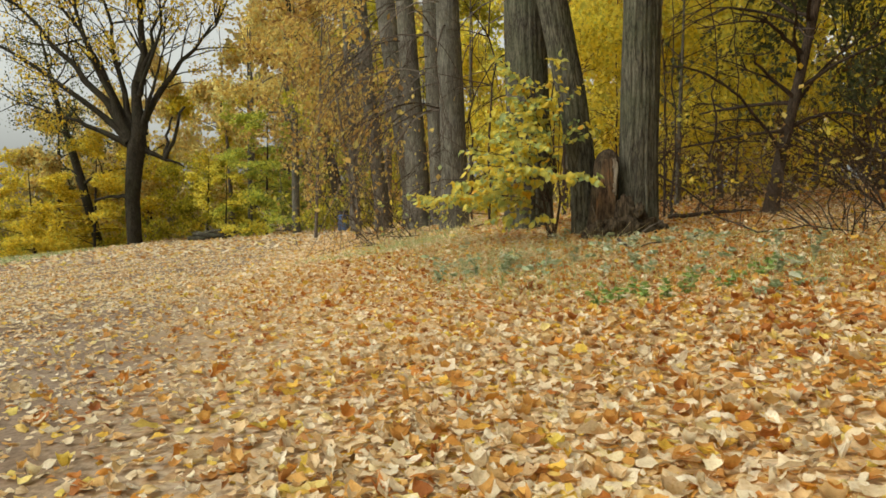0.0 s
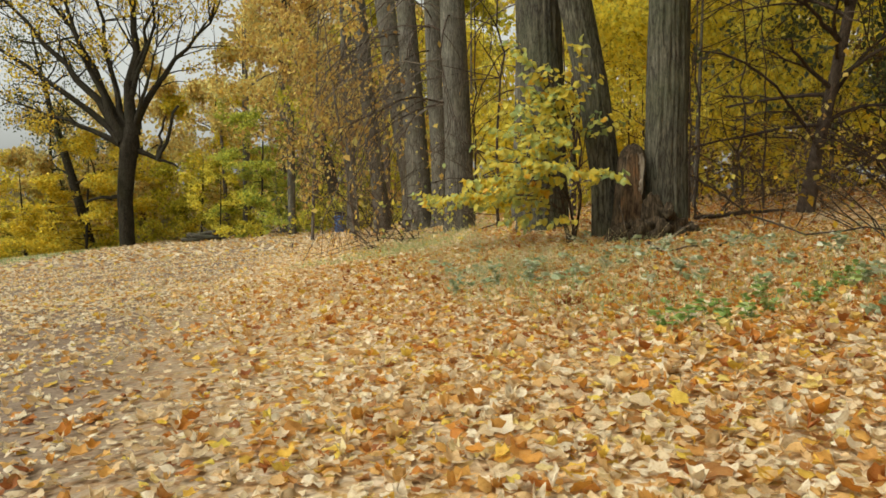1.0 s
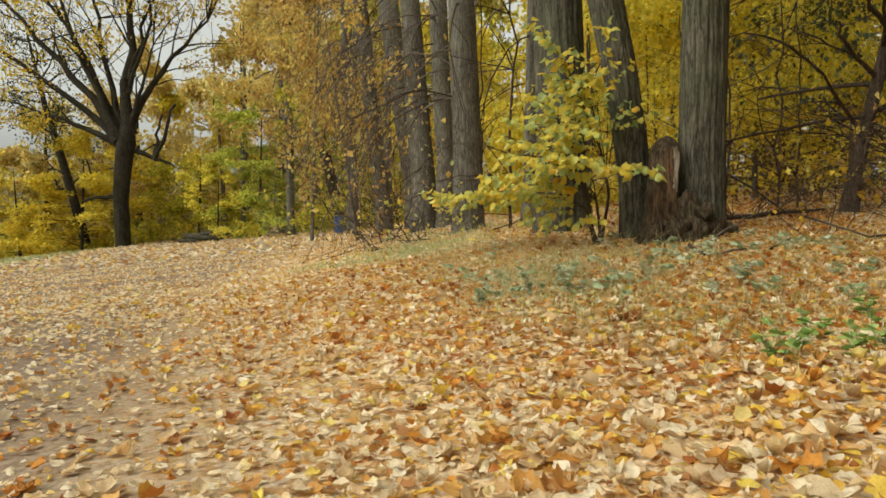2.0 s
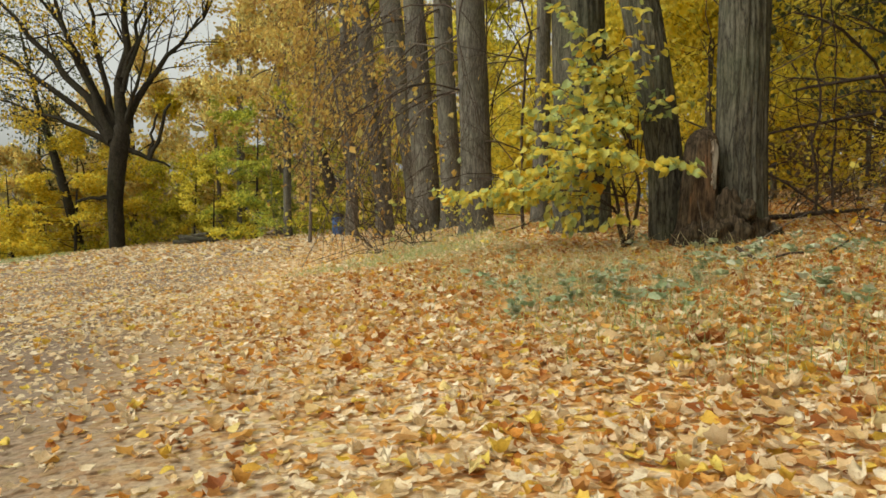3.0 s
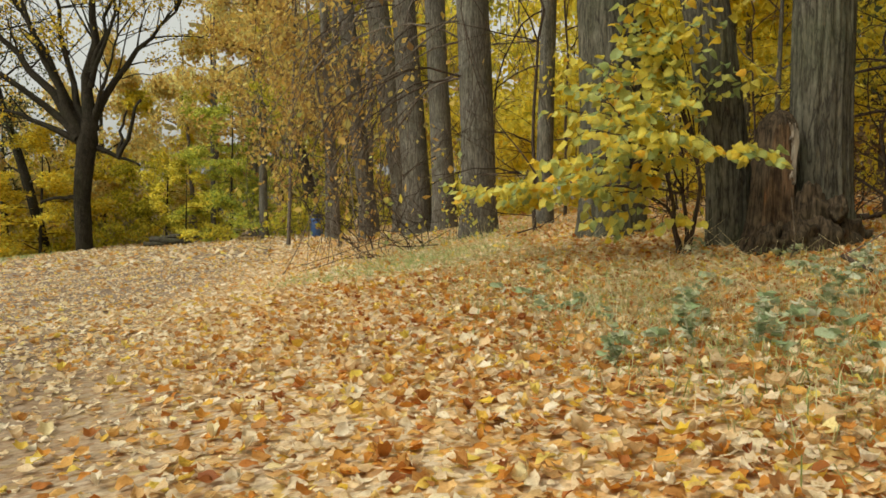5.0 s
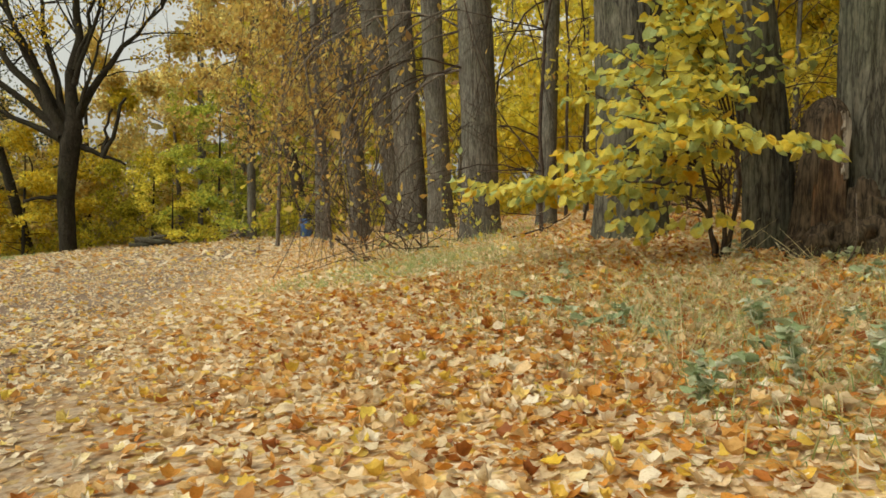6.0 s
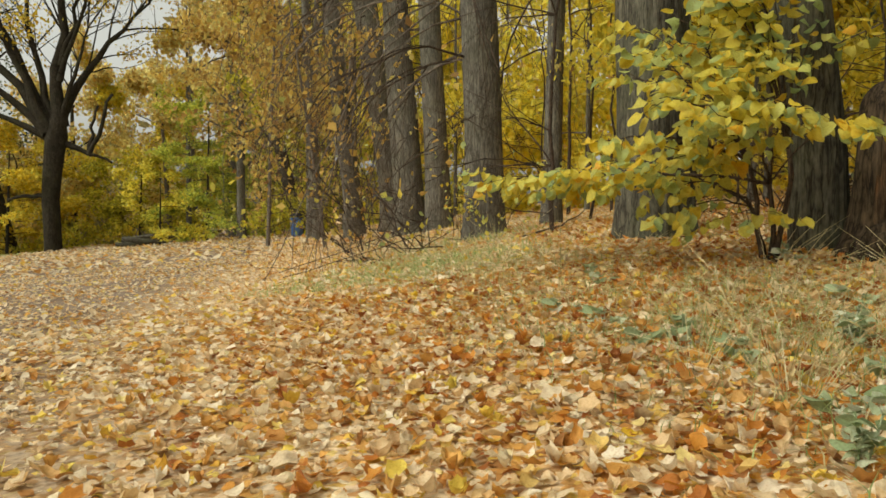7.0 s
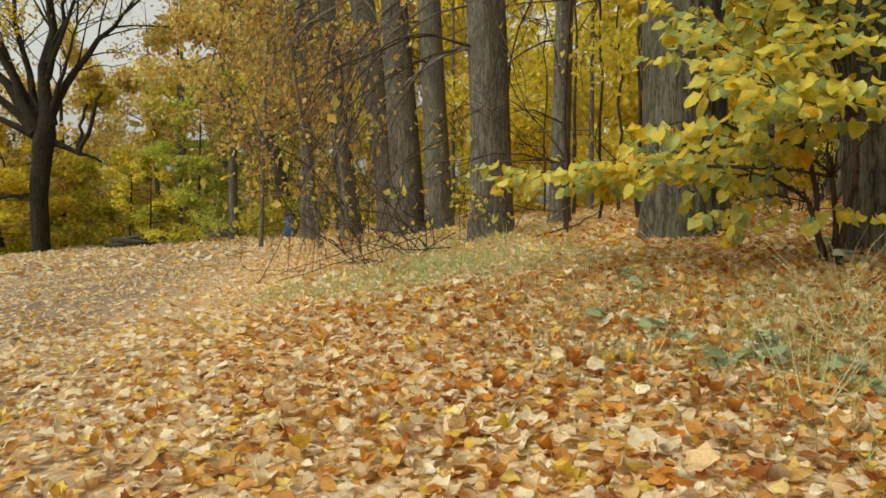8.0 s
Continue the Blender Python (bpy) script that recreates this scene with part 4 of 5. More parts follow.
# rotten wood heaped between the stump and the linden
def lump(r, seed):
    """A gnarled lump of wood."""
    bm = bmesh.new()
    bmesh.ops.create_icosphere(bm, subdivisions=4, radius=1)
    off = Vector((seed * 3.1, seed * 1.7, 0))
    for v in bm.verts:
        d = v.co.normalized()
        k = 1 + 0.45 * noise.noise(d * 1.6 + off) + 0.22 * noise.noise(d * 4.5 + off) + 0.1 * noise.noise(d * 11 + off)
        v.co = Vector((d.x * r[0], d.y * r[1], d.z * r[2])) * k
    me = bpy.data.meshes.new("lump")
    bm.to_mesh(me)
    bm.free()
    me.polygons.foreach_set("use_smooth", [True] * len(me.polygons))
    me.materials.append(ROTTEN)
    return me


for k, (x, y, z, rx, ry, rz) in enumerate(((0.22, -0.1, 0.2, 0.1, 0.1, 0.2), (0.32, -0.06, 0.14, 0.12, 0.12, 0.18), (0.1, -0.2, 0.08, 0.11, 0.1, 0.13), (0.24, -0.2, 0.06, 0.12, 0.1, 0.13),
                                           (0.42, -0.12, 0.08, 0.13, 0.1, 0.14), (-0.06, -0.16, 0.06, 0.09, 0.08, 0.1), (0.58, 0.02, 0.05, 0.11, 0.1, 0.13), (0.33, -0.22, 0.26, 0.05, 0.05, 0.07))):
    part("burl", lump((rx, ry, rz), k + 2), stump, "gnarled rotten wood", (x, y, z))

# ---- single leaves ----
def leaf_meshes(mat, name):
    return [fast_mesh(name, v, t, mat, True) for v, t in TEMPLATES]


def leaf_frame(tip, face_up):
    """A turn that points a leaf's tip along tip and its upper side to face_up."""
    y = Vector(tip).normalized()
    x = y.cross(Vector(face_up)).normalized()
    z = x.cross(y)
    return Matrix((x, y, z)).transposed()


SHRUB_MESHES = leaf_meshes(SHRUB_LEAF_ONE, "leaf")


def spray(shape, rnd, pts, radius, leaves, size, twigs=True, gap=0.035, bare=0.2):
    """A leafy branch: its wood goes into shape, its leaves, in two rows that hang a little, into leaves."""
    shape.tube(pts, taper(radius, radius * 0.3, len(pts)), 6)
    total = sum((b - a).length for a, b in zip(pts, pts[1:]))
    run, side, due = 0.0, 1, total * bare
    for a, b in zip(pts, pts[1:]):
        d = (b - a).normalized()
        length = (b - a).length
        while due < run + length:
            p = a.lerp(b, (due - run) / length)
            across = d.cross(Vector((0, 0, 1))).normalized() * side
            if twigs and rnd.random() < 0.5 and due < total * 0.93:
                w = (d * 0.7 + across * rnd.uniform(0.5, 1.0) + Vector((0, 0, rnd.uniform(-0.35, 0.22)))).normalized()
                tl = rnd.uniform(0.16, 0.46) * (1.2 - 0.6 * due / total)
                tp = [p, p + w * tl * 0.5 + Vector((0, 0, 0.01)), p + w * tl + Vector((0, 0, -0.03))]
                spray(shape, rnd, tp, radius * 0.4, leaves, size, False, gap * 0.8)
            else:
                w = d * rnd.uniform(0.2, 0.7) + across * rnd.uniform(0.5, 1.0) + Vector((0, 0, rnd.uniform(-1.5, -0.2)))
                up = Vector((rnd.gauss(0, 0.4), rnd.gauss(-0.55, 0.4), 0.9))
                leaves.append((p + w.normalized() * 0.015, leaf_frame(w, up), size * rnd.uniform(0.6, 1.2)))
            side = -side
            due += gap * rnd.uniform(0.7, 1.3)
        run += length
    w = (pts[-1] - pts[-2]).normalized() + Vector((0, 0, -0.4))
    leaves.append((pts[-1], leaf_frame(w, (rnd.gauss(0, 0.3), -0.2, 1)), size * rnd.uniform(0.8, 1.2)))


def yellow_shrub():
    """The hazel-like shrub between the lindens, with layered sprays of yellow leaves."""
    rnd = random.Random(8)
    bx, by = 1.2, 7.95
    ob = place("shrub", bx, by, "shrub with layered sprays of large yellow and pale green leaves", "shrub")
    bz = ob.location.z
    forks = (Vector((-0.04, -0.05, 0.42)), Vector((-0.14, 0.0, 0.55)), Vector((0.04, -0.08, 0.6)), Vector((-0.08, 0.06, 0.3)))
    for f in forks:
        s = Shape()
        a = Vector((f.x * 0.3, f.y * 0.3, -0.05))
        s.tube(curve_points(a, f, (0.02, 0, 0), 5, 0.012, rnd), taper(0.017, 0.012, 6), 7)
        part("stem", s.mesh("stem", TWIG), ob)
    # where each spray ends, how thick its wood is, and its fork
    ends = ((0.15, 7.68, 0.82, 0.009, 1), (0.4, 7.28, 0.96, 0.009, 1), (0.7, 7.3, 0.88, 0.008, 0), (0.92, 7.28, 0.95, 0.007, 0), (1.36, 7.42, 0.9, 0.006, 0),
            (-0.28, 8.9, 0.66, 0.009, 0), (-0.02, 8.8, 0.66, 0.007, 0), (0.45, 8.7, 0.78, 0.008, 3), (0.68, 8.1, 0.64, 0.007, 3), (0.58, 7.72, 0.74, 0.007, 0), (0.95, 7.72, 0.42, 0.005, 3),
            (0.62, 7.9, 1.5, 0.009, 1), (0.5, 8.1, 1.3, 0.008, 1), (0.98, 7.95, 1.46, 0.007, 2), (1.42, 7.9, 1.48, 0.006, 2), (0.72, 8.95, 1.67, 0.008, 1),
            (0.36, 7.8, 1.16, 0.008, 1), (0.5, 7.5, 1.1, 0.007, 1), (0.9, 7.5, 1.22, 0.006, 2), (0.62, 8.05, 0.46, 0.005, 3), 
            (0.58, 7.8, 2.12, 0.009, 2), (0.82, 7.7, 1.9, 0.008, 2), (1.25, 7.75, 2.1, 0.006, 2), (0.72, 7.85, 1.72, 0.007, 2), (1.0, 7.7, 1.8, 0.006, 2))
    leaves, owners = [], []
    for k, (x, y, z, r, f) in enumerate(ends):
        s = Shape()
        a = forks[f]
        e = Vector((x - bx, y - by, z - bz))
        mid = Vector((a.x + (e.x - a.x) * 0.4, a.y + (e.y - a.y) * 0.35, a.z + 0.72 * (e.z - a.z) + 0.1))
        pts = []
        for i in range(10):
            q = i / 9
            p = a * (1 - q) ** 2 + mid * 2 * q * (1 - q) + e * q * q
            pts.append(p + Vector((rnd.gauss(0, 0.008), rnd.gauss(0, 0.008), rnd.gauss(0, 0.008))) * (1 if i else 0))
        spray(s, rnd, pts, r, leaves, 0.072, True, 0.041 if z > 1.4 else 0.043, 0.55 if x > 0.9 else 0.28)
        branch = part("branch", s.mesh("branch", TWIG), ob)
        while len(owners) < len(leaves):
            owners.append(branch)
    order = list(range(len(leaves)))
    rnd.shuffle(order)
    leaves, owners = [leaves[k] for k in order], [owners[k] for k in order]
    for (p, turn, size), branch in zip(leaves[:300], owners):
        lf = part("leaf", SHRUB_MESHES[rnd.randrange(6)], branch)
        lf.matrix_basis = Matrix.Translation(p) @ turn.to_4x4() @ Matrix.Diagonal((size, size, size, 1))
    rest = leaves[300:]
    if rest:
        v, t = scatter(np.random.default_rng(4), np.array([tuple(q[0]) for q in rest]), np.array([q[2] for q in rest]), np.array([[list(row) for row in q[1]] for q in rest]), TEMPLATES)
        tagged(part("foliage", fast_mesh("foliage", v, t, SHRUB_LEAF, True), ob), kind="stuff")
    return ob


yellow_shrub()

# ---- bare shrubs and saplings ----
bush(-0.5, 12.2, 2.2, 1.0, SHRUB_LEAF, 46, 0.085, "bare dark shrub with a few last yellow leaves", 61, 11, "", TWIG, 3, 0.05, (-0.75, -0.35), 0.0042, 0.0, 3, 0.3, (0.25, 0.95))
bush(-0.75, 11.7, 1.2, 1.1, SHRUB_LEAF, 8, 0.07, "low bare shrub with brown twigs spread over the leaves", 64, 9, "", TWIG, 2, 0.05, (-0.7, -0.2), 0.006, 0.0, 3, 0.34, (0.1, 0.4))
bush(0.15, 11.6, 0.8, 0.6, SHRUB_LEAF, 150, 0.055, "small pale-leaved shrub at the foot of a linden", 67, 9, "", TWIG, 2, 0.12, (-0.2, -0.1), 0.006, 0.0, 3, 0.2)
bush(-1.2, 14.4, 3.0, 1.4, RUSSET, 60, 0.08, "bare shrub with dry russet leaves", 62, 6, "", TWIG, 3, 0.1, (-0.4, -0.1), 0.004, 0.0, 2, 0.28, (0.3, 1.1))
bush(-1.5, 18.0, 3.2, 1.8, RUSSET, 200, 0.1, "twiggy shrub with dry russet leaves", 63, 6, "", TWIG, 3, 0.1, (-0.2, 0), 0.004, 0.0, 2, 0.28, (0.3, 1.1))


def sapling(x, y, tall, r, seed, label, side=-1.0, twigs=9):
    rnd = random.Random(seed)
    ob = place("sapling", x, y, label, "sapling")
    s = Shape()
    pts = curve_points((0, 0, -0.05), (-0.06, 0.05, tall), (0.04, 0, 0), 12, 0.006, rnd)
    s.tube(pts, taper(r, r * 0.35, len(pts)), 8)
    part("stem", s.mesh("stem", TWIG), ob)
    s, tips = Shape(), []
    for k in range(twigs):
        p = pts[rnd.randint(1, 11)]
        way = (side * rnd.uniform(0.2, 1.2), rnd.uniform(-0.8, 0.5), rnd.uniform(0.0, 0.9))
        twig_tree(s, rnd, p, way, rnd.uniform(0.5, 1.1), r * 0.45, 2, tips, 0.6, 0.02, 5, 6, 2)
    tagged(part("twig_tangle", s.mesh("twig_tangle", TWIG), ob), kind="stuff")
    return ob


sapling(0.77, 11.3, 4.2, 0.024, 81, "thin bare dark sapling with forking twigs", -1.0, 11)
sapling(0.72, 11.1, 0.7, 0.014, 82, "short bare sapling stem with low twigs", -1.0, 6)
sapling(1.9, 12.6, 4.0, 0.02, 83, "thin bare sapling among the lindens", 0.4, 6)
sapling(2.2, 16.5, 5.0, 0.035, 84, "slim bare sapling in the yellow woods", 0.6, 7)

rnd = random.Random(301)
for k in range(12):
    y = rnd.uniform(13, 19)
    sapling((0.1 + 0.42 * rnd.random()) * (y - 3.0) - 0.8, y, rnd.uniform(3.5, 6.0), rnd.uniform(0.014, 0.03), 310 + k, "slim dark stem with forking twigs in the yellow woods", rnd.choice((-0.8, 0.8)), 7)

for k, (x, y, tall) in enumerate(((2.75, 9.2, 2.6), (3.0, 9.7, 3.4), (3.3, 9.1, 3.0), (2.65, 10.1, 2.4), (3.9, 9.9, 2.6))):
    sapling(x, y, tall, 0.016, 340 + k, "dark slim stem with forking twigs in the thicket", (-0.7, 0.7)[k % 2], 4)

# dark thicket on the rise
dark = place("thicket_tree", 3.95, 8.7, "dark crooked tree with tangled drooping branches in the thicket", "tree")
part("trunk", trunk_mesh("trunk", [(-0.14, 0, -0.1), (-0.02, 0, 0.6), (0.16, 0, 1.4), (0.36, 0, 2.4), (0.85, 0.1, 5)], [0.1, 0.075, 0.066, 0.06, 0.03], TWIG, 24, 60, 0.006, 0.5, 0.4, 4, 91), dark)
rnd, tips = random.Random(92), []
for k in range(20):
    s = Shape()
    z = rnd.uniform(0.5, 3.6)
    a = rnd.uniform(0, 6.28)
    twig_tree(s, rnd, (0.15 * z - 0.06, 0, z), (math.cos(a), math.sin(a) * 0.8, rnd.uniform(-0.1, 0.9)), rnd.uniform(0.9, 1.7), 0.03, 3, tips, 0.65, 0.03, 4, 6, 2)
    part("limb", s.mesh("limb", TWIG), dark)
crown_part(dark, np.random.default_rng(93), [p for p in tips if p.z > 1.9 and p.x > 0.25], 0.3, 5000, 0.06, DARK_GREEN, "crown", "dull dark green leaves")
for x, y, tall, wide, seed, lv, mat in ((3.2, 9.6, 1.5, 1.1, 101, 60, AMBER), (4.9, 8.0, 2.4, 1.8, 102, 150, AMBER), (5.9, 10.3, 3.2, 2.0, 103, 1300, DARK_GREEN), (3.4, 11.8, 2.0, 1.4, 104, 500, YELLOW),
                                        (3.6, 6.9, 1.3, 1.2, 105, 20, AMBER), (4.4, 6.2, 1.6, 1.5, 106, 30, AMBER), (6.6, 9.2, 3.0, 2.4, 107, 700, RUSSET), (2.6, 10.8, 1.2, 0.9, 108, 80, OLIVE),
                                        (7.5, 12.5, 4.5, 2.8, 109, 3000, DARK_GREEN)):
    bush(x, y, tall, wide, mat, lv, 0.07, "tangled bare brown shrub in the thicket", seed, 11, "thicket shrubs", TWIG, 3, 0.12, (-0.2, -0.1), 0.005, 0.02, 3, 0.22, (0.3, 1.2))


bush(3.1, 5.7, 1.5, 0.9, AMBER, 12, 0.05, "bare arching brown shoots at the edge of the thicket", 111, 8, "thicket shrubs", TWIG, 2, 0.1, (-0.2, 0), 0.004, 0.04, 3, 0.2)
bush(3.0, 7.6, 1.2, 1.0, AMBER, 15, 0.05, "bare arching brown shoots at the edge of the thicket", 112, 8, "thicket shrubs", TWIG, 2, 0.1, (-0.1, -0.2), 0.004, 0.04, 3, 0.2)
bush(2.75, 8.9, 1.0, 0.8, AMBER, 20, 0.05, "low tangle of bare brown twigs behind the linden", 113, 9, "thicket shrubs", TWIG, 2, 0.1, (0, 0), 0.004, 0.05, 3)

# ---- grass, weeds and sticks ----
def blades(rng, x0, x1, y0, y1, per_m2, tall, wide, share=grass_share):
    n = int((x1 - x0) * (y1 - y0) * per_m2)
    x, y = rng.uniform(x0, x1, n), rng.uniform(y0, y1, n)
    keep = rng.uniform(size=n) < share(x, y)
    x, y = x[keep], y[keep]
    n = len(x)
    h = tall * rng.uniform(0.3, 1.0, n) ** 1.3 * 1.3
    a, lean = rng.uniform(0, 6.28, n), rng.uniform(0.3, 2.2, n)
    base = np.stack([x, y, height(x, y)], 1)
    side = np.stack([-np.sin(a), np.cos(a), 0 * a], 1) * (wide / 2)
    mid = base + np.stack([np.cos(a) * h * lean * 0.3, np.sin(a) * h * lean * 0.3, h * np.maximum(0.25, 0.6 - 0.15 * lean)], 1)
    tip = base + np.stack([np.cos(a) * h * lean, np.sin(a) * h * lean, h * np.maximum(0.1, 1.0 - 0.5 * lean)], 1)
    v = np.stack([base - side, base + side, mid + side * 0.7, mid - side * 0.7, tip], 1).reshape(-1, 3)
    t = np.array([(0, 1, 2), (0, 2, 3), (3, 2, 4)])[None] + (np.arange(n) * 5)[:, None, None]
    return v, t.reshape(-1, 3)


rng = np.random.default_rng(21)
v, t = blades(rng, -2.0, 4.0, 2.6, 9.5, 2900, 0.115, 0.0034)
stuff("grass", fast_mesh("grass", v, t, GRASS), "sparse green and straw-coloured grass among fallen leaves", "grass")
v, t = blades(rng, -3.5, 6.0, 9.5, 18, 700, 0.13, 0.007)
stuff("grass", fast_mesh("grass", v, t, GRASS), "sparse pale grass at the edge of the grove", "grass")
def green_patch(x, y):
    """Fresh grass at the bend of the verge, ragged at its edge."""
    d = np.hypot((x + 0.9) / 1.15, (y - 10.3) / 1.25) + 0.18 * np.sin(5 * x + 2 * y) * np.sin(4 * y - 3 * x)
    return 0.85 * (1 - smooth_step(d, 0.35, 1.05))


FRESH = leaf_material("fresh_grass_blade", [(0.0, (0.24, 0.36, 0.12)), (0.5, (0.38, 0.48, 0.19)), (0.85, (0.52, 0.56, 0.28)), (1.0, (0.62, 0.55, 0.34))], 0.35)
v, t = blades(rng, -2.5, 0.6, 8.8, 11.8, 2200, 0.085, 0.005, green_patch)
stuff("grass", fast_mesh("grass", v, t, FRESH), "patch of fresh short green grass at the verge", "grass")
v, t = blades(rng, -40, -11, 16, 50, 80, 0.17, 0.03)
stuff("grass", fast_mesh("grass", v, t, GRASS), "green verge on the far side of the path", "grass")

WEED_ONE = leaf_material("single_weed_leaf", [(0.0, (0.26, 0.34, 0.17)), (0.6, (0.42, 0.48, 0.31)), (1.0, (0.68, 0.7, 0.58))], 0.4, single=True)
WEED_MESHES = leaf_meshes(WEED_ONE, "leaf")
STRAW_ONE = leaf_material("straw", [(0.0, (0.5, 0.41, 0.2)), (1.0, (0.7, 0.6, 0.38))], 0.2, single=True)


FRESH_ONE = leaf_material("single_fresh_leaf", [(0.0, (0.18, 0.3, 0.07)), (0.6, (0.3, 0.42, 0.12)), (1.0, (0.46, 0.54, 0.22))], 0.3, single=True)
FRESH_MESHES = leaf_meshes(FRESH_ONE, "leaf")


def weed(seed, tall, count, size, meshes=WEED_MESHES, label="low grey-green leafy weed among fallen leaves"):
    rnd = random.Random(seed)
    ob = thing("weed", (0, 0, 0), label, "plant", "weeds in the verge")
    for k in range(3):
        s = Shape()
        a = rnd.uniform(0, 6.28)
        top = Vector((0.1 * math.cos(a) * rnd.random(), 0.1 * math.sin(a) * rnd.random(), tall * rnd.uniform(0.6, 1)))
        s.tube([Vector((0, 0, -0.02)), top * 0.5 + Vector((0.01, 0, 0)), top], [0.003, 0.0025, 0.0015], 4)
        stem = part("stem", s.mesh("stem", WEED_ONE), ob)
        for j in range(count):
            q = rnd.uniform(0.25, 1)
            b = rnd.uniform(0, 6.28)
            w = Vector((math.cos(b), math.sin(b), rnd.uniform(-0.2, 0.4)))
            z = size * rnd.uniform(0.6, 1.3)
            lf = part("leaf", meshes[rnd.randrange(6)], stem)
            lf.matrix_basis = Matrix.Translation(top * q) @ leaf_frame(w, (rnd.gauss(0, 0.4), rnd.gauss(-0.35, 0.4), 1)).to_4x4() @ Matrix.Diagonal((z * 0.8, z, z, 1))
    return ob


def dry_tuft(seed, tall):
    rnd = random.Random(seed)
    ob = thing("dry_grass_tuft", (0, 0, 0), "tuft of tall dry straw-coloured grass stalks", "grass", "dry grass tufts")
    for k in range(17):
        s = Shape()
        a, out = rnd.uniform(0, 6.28), rnd.uniform(0.03, 0.42)
        h = tall * rnd.uniform(0.3, 1.0)
        d = Vector((math.cos(a), math.sin(a), 0))
        s.tube([d * 0.02 + Vector((0, 0, -0.02)), d * (0.02 + out * 0.4) + Vector((0, 0, h * 0.6)), d * (0.02 + out) + Vector((0, 0, h))], [0.0014, 0.0011, 0.0006], 3)
        part("stalk", s.mesh("stalk", STRAW_ONE), ob)
    return ob


kinds = [weed(1, 0.19, 12, 0.036), weed(2, 0.09, 3, 0.055), weed(3, 0.2, 11, 0.036), weed(4, 0.13, 8, 0.036, FRESH_MESHES, "low bright green leafy weed among fallen leaves")]
spots = ((-0.02, 5.33, 0), (0.13, 6.5, 1), (0.27, 5.39, 2), (0.74, 3.5, 3), (0.86, 3.62, 3), (0.95, 3.42, 3), (1.08, 3.52, 3), (1.2, 3.62, 3), (1.02, 3.78, 3), (1.45, 3.8, 3), (1.6, 4.0, 3), (1.8, 4.2, 3), (1.4, 4.15, 3), (1.95, 4.4, 3), (0.22, 6.3, 1), (0.01, 6.55, 1), (-0.02, 6.94, 1), (-0.1, 7.27, 1), (0.6, 6.26, 0), (0.19, 5.62, 1), (0.78, 5.7, 1),
         (0.62, 6.4, 0), (0.45, 5.36, 2), (0.62, 5.57, 1), (1.08, 6.0, 2), (1.5, 3.4, 1), (1.75, 3.6, 1), (1.9, 4.2, 0), (2.3, 4.6, 2), (2.1, 4.4, 1), (1.55, 5.6, 1), (1.2, 6.1, 1), (2.5, 5.5, 0), (1.7, 6.6, 1), (0.95, 6.9, 1),
         (1.45, 6.95, 1), (1.6, 6.75, 1), (1.78, 6.9, 0), (2.05, 6.75, 1), (2.3, 6.9, 1), (2.5, 6.6, 1), (2.2, 6.5, 1), (1.35, 5.2, 0), (1.1, 5.0, 1), (2.0, 5.2, 1), (1.6, 4.6, 1))
rnd = random.Random(33)
spots += tuple((rnd.uniform(0.2, 2.6), rnd.uniform(4.8, 8.4), 1) for k in range(26))
for i, (x, y, k) in enumerate(spots):
    m = Matrix.Translation((x, y, ground_z(x, y))) @ pose(0, 0, 0, 0, 0, rnd.uniform(0, 360))
    if i in (0, 1, 2, 3):
        kinds[k].matrix_basis = m
    else:
        copy_thing(kinds[k], m)
tuft = dry_tuft(5, 0.34)
for i, (x, y) in enumerate(((0.13, 5.8), (1.05, 5.75), (0.05, 6.2), (0.55, 6.3), (1.1, 6.6), (0.9, 7.4), (-0.2, 8.4), (0.3, 9.0), (-0.6, 10.2), (1.3, 5.9), (0.35, 5.6), (0.2, 6.0), (0.7, 6.1), (0.85, 5.9), (0.45, 6.7), (0.75, 7.0), (0.0, 7.6), (-0.4, 9.2), (0.55, 8.3), (0.1, 10.6), (-0.9, 11.0), (0.5, 11.3))):
    m = Matrix.Translation((x, y, ground_z(x, y))) @ pose(0, 0, 0, 0, 0, rnd.uniform(0, 360))
    if i == 0:
        tuft.matrix_basis = m
    else:
        copy_thing(tuft, m)


def stick(points, r, seed, mat=None, label="dark fallen twig lying on the leaves"):
    rnd = random.Random(seed)
    ob = place("fallen_twig", points[0][0], points[0][1], label, "twig", "fallen twigs")
    s = Shape()
    pts = [Vector((x - points[0][0], y - points[0][1], ground_z(x, y) + h - ob.location.z)) for x, y, h in points]
    fine = []
    for a, b in zip(pts, pts[1:]):
        fine += [a.lerp(b, q) + Vector((rnd.gauss(0, 0.008), rnd.gauss(0, 0.008), rnd.gauss(0, 0.004))) for q in (0, 0.33, 0.67)]
    fine.append(pts[-1])
    s.tube(fine, taper(r, r * 0.5, len(fine)), 6)
    part("stick", s.mesh("stick", mat or TWIG), ob)
    return ob


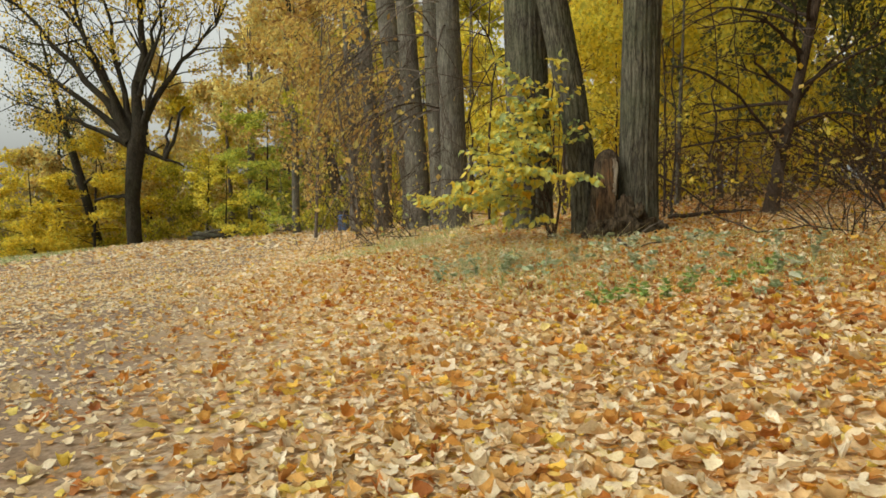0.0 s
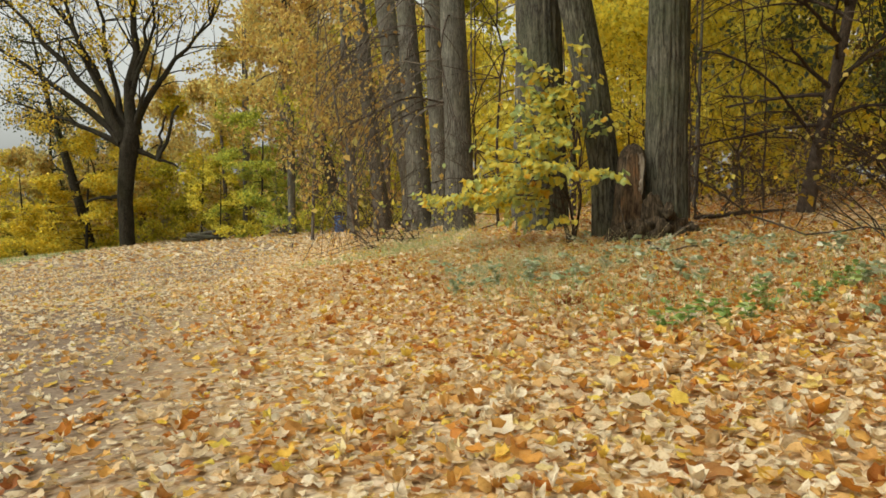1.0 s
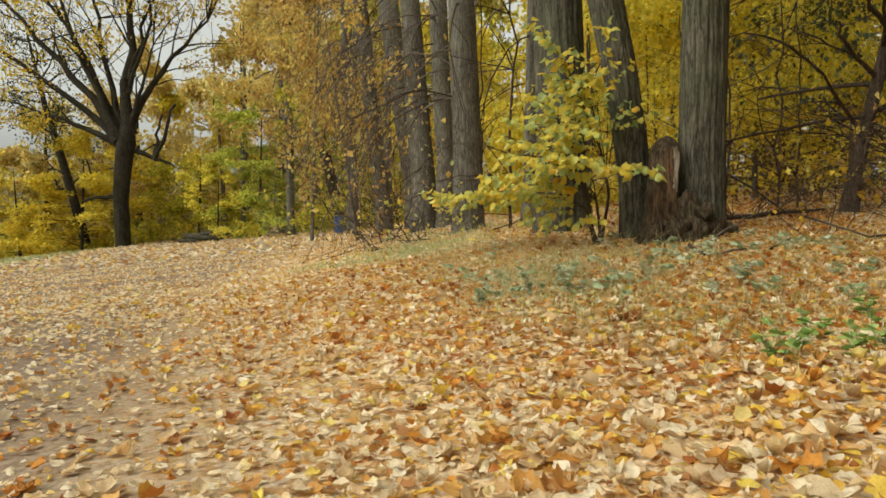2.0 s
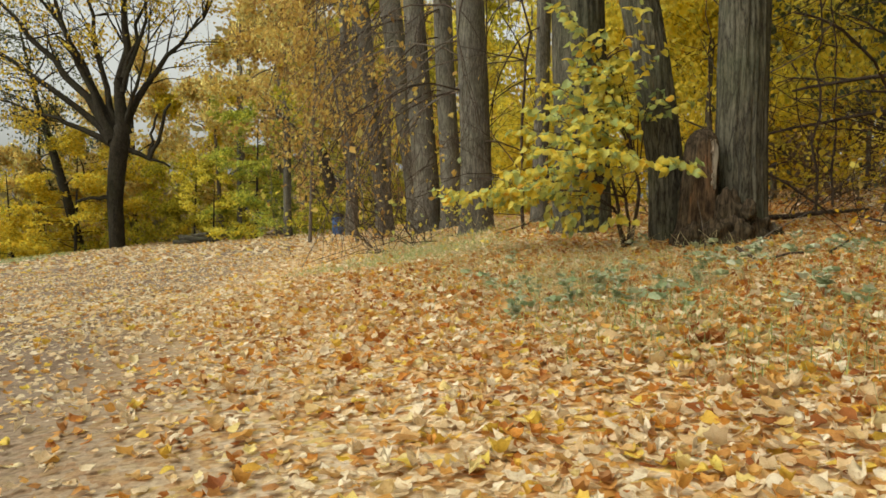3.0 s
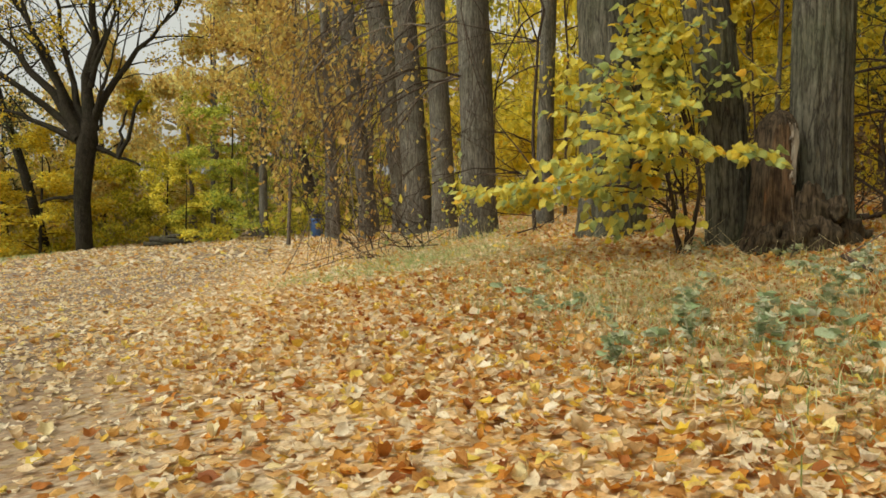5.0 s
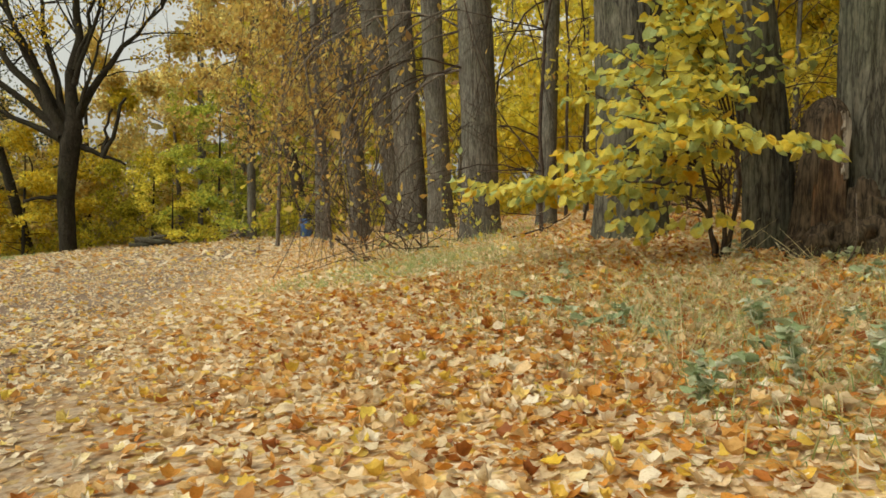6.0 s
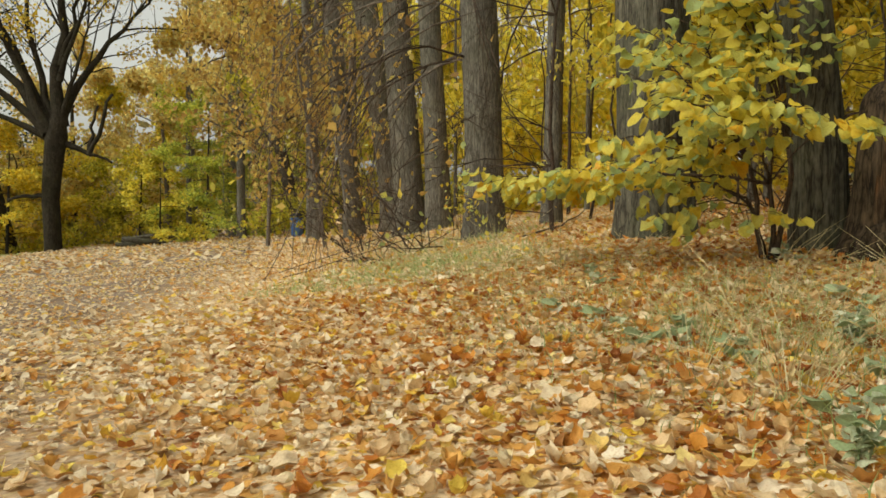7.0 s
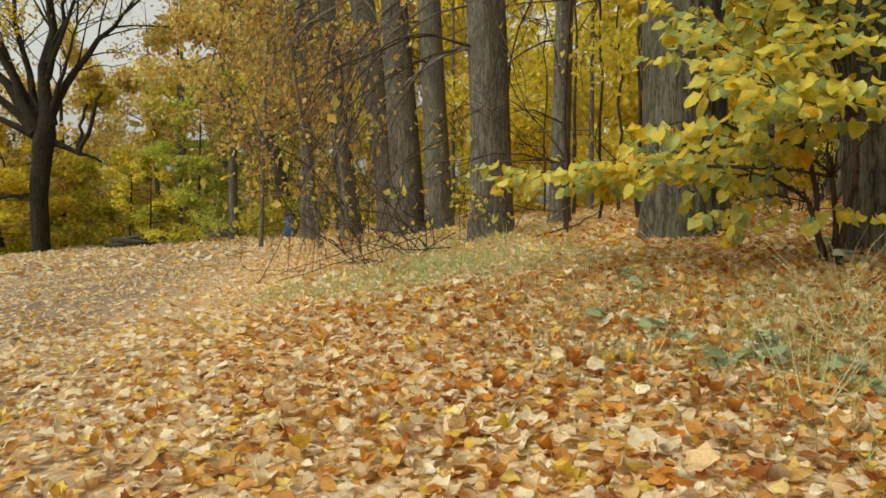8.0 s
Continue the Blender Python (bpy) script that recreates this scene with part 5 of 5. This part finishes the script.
stick(((1.62, 6.85, 0.1), (1.7, 6.7, 0.03), (1.95, 6.6, 0.05)), 0.014, 1)
stick(((2.1, 6.6, 0.03), (2.4, 6.9, 0.06)), 0.012, 2)
stick(((2.6, 7.1, 0.2), (2.75, 6.5, 0.05), (3.0, 6.1, 0.1), (3.3, 5.8, 0.03)), 0.01, 3)
stick(((2.5, 8.9, 0.62), (2.85, 8.7, 0.36), (3.2, 8.5, 0.03)), 0.016, 21, None, "dark broken branch leaning on the leaves")
stick(((2.7, 8.9, 0.05), (3.3, 8.8, 0.07), (3.7, 8.9, 0.04)), 0.03, 22, None, "thick dead branch lying on the leaves")
stick(((-0.5, 11.5, 0.2), (-1.1, 11.3, 0.14), (-1.8, 11.2, 0.05)), 0.006, 4)
stick(((-0.4, 11.6, 0.35), (-1.1, 11.5, 0.22), (-1.9, 11.6, 0.08)), 0.006, 5)
stick(((-0.3, 11.3, 0.05), (-0.7, 11.0, 0.12), (-1.2, 11.6, 0.3)), 0.007, 6)
stick(((0.4, 10.9, 0.04), (0.75, 10.8, 0.1), (1.0, 11.0, 0.2)), 0.01, 7)
stick(((1.6, 7.35, 0.0), (1.5, 7.1, 0.2), (1.42, 7.0, 0.42)), 0.006, 8, TWIG_PALE, "pale dry stalk standing before the stump")
stick(((1.75, 7.2, 0.0), (2.0, 7.1, 0.15), (2.25, 7.1, 0.26)), 0.006, 9, TWIG_PALE, "pale dry stalk leaning before the stump")

# single fallen leaves in the nearest stretch of the path's edge
FALLEN = [fast_mesh("fallen_leaf", v, t, LITTER_ONE, True) for v, t in FALLEN_SHAPES]
BROAD = [fast_mesh("fallen_leaf", v, t, LITTER_ONE, True) for v, t in BIG_SHAPES]
rnd = random.Random(55)
for k in range(300):
    x, y = rnd.uniform(-0.6, 0.9), rnd.uniform(1.0, 3.4)
    big = k % 8 == 0
    size = (0.056 if big else 0.041) * rnd.uniform(0.7, 1.25)
    kinds_of = BROAD if big else FALLEN
    lf = part("fallen_leaf", kinds_of[rnd.randrange(len(kinds_of))], GROUND)
    lf.matrix_basis = Matrix.Translation((x, y, ground_z(x, y) + rnd.uniform(0.018, 0.034))) @ pose(0, 0, 0, rnd.gauss(0, 15), rnd.gauss(0, 15), rnd.uniform(0, 360)) @ Matrix.Diagonal((size, size, size, 1))
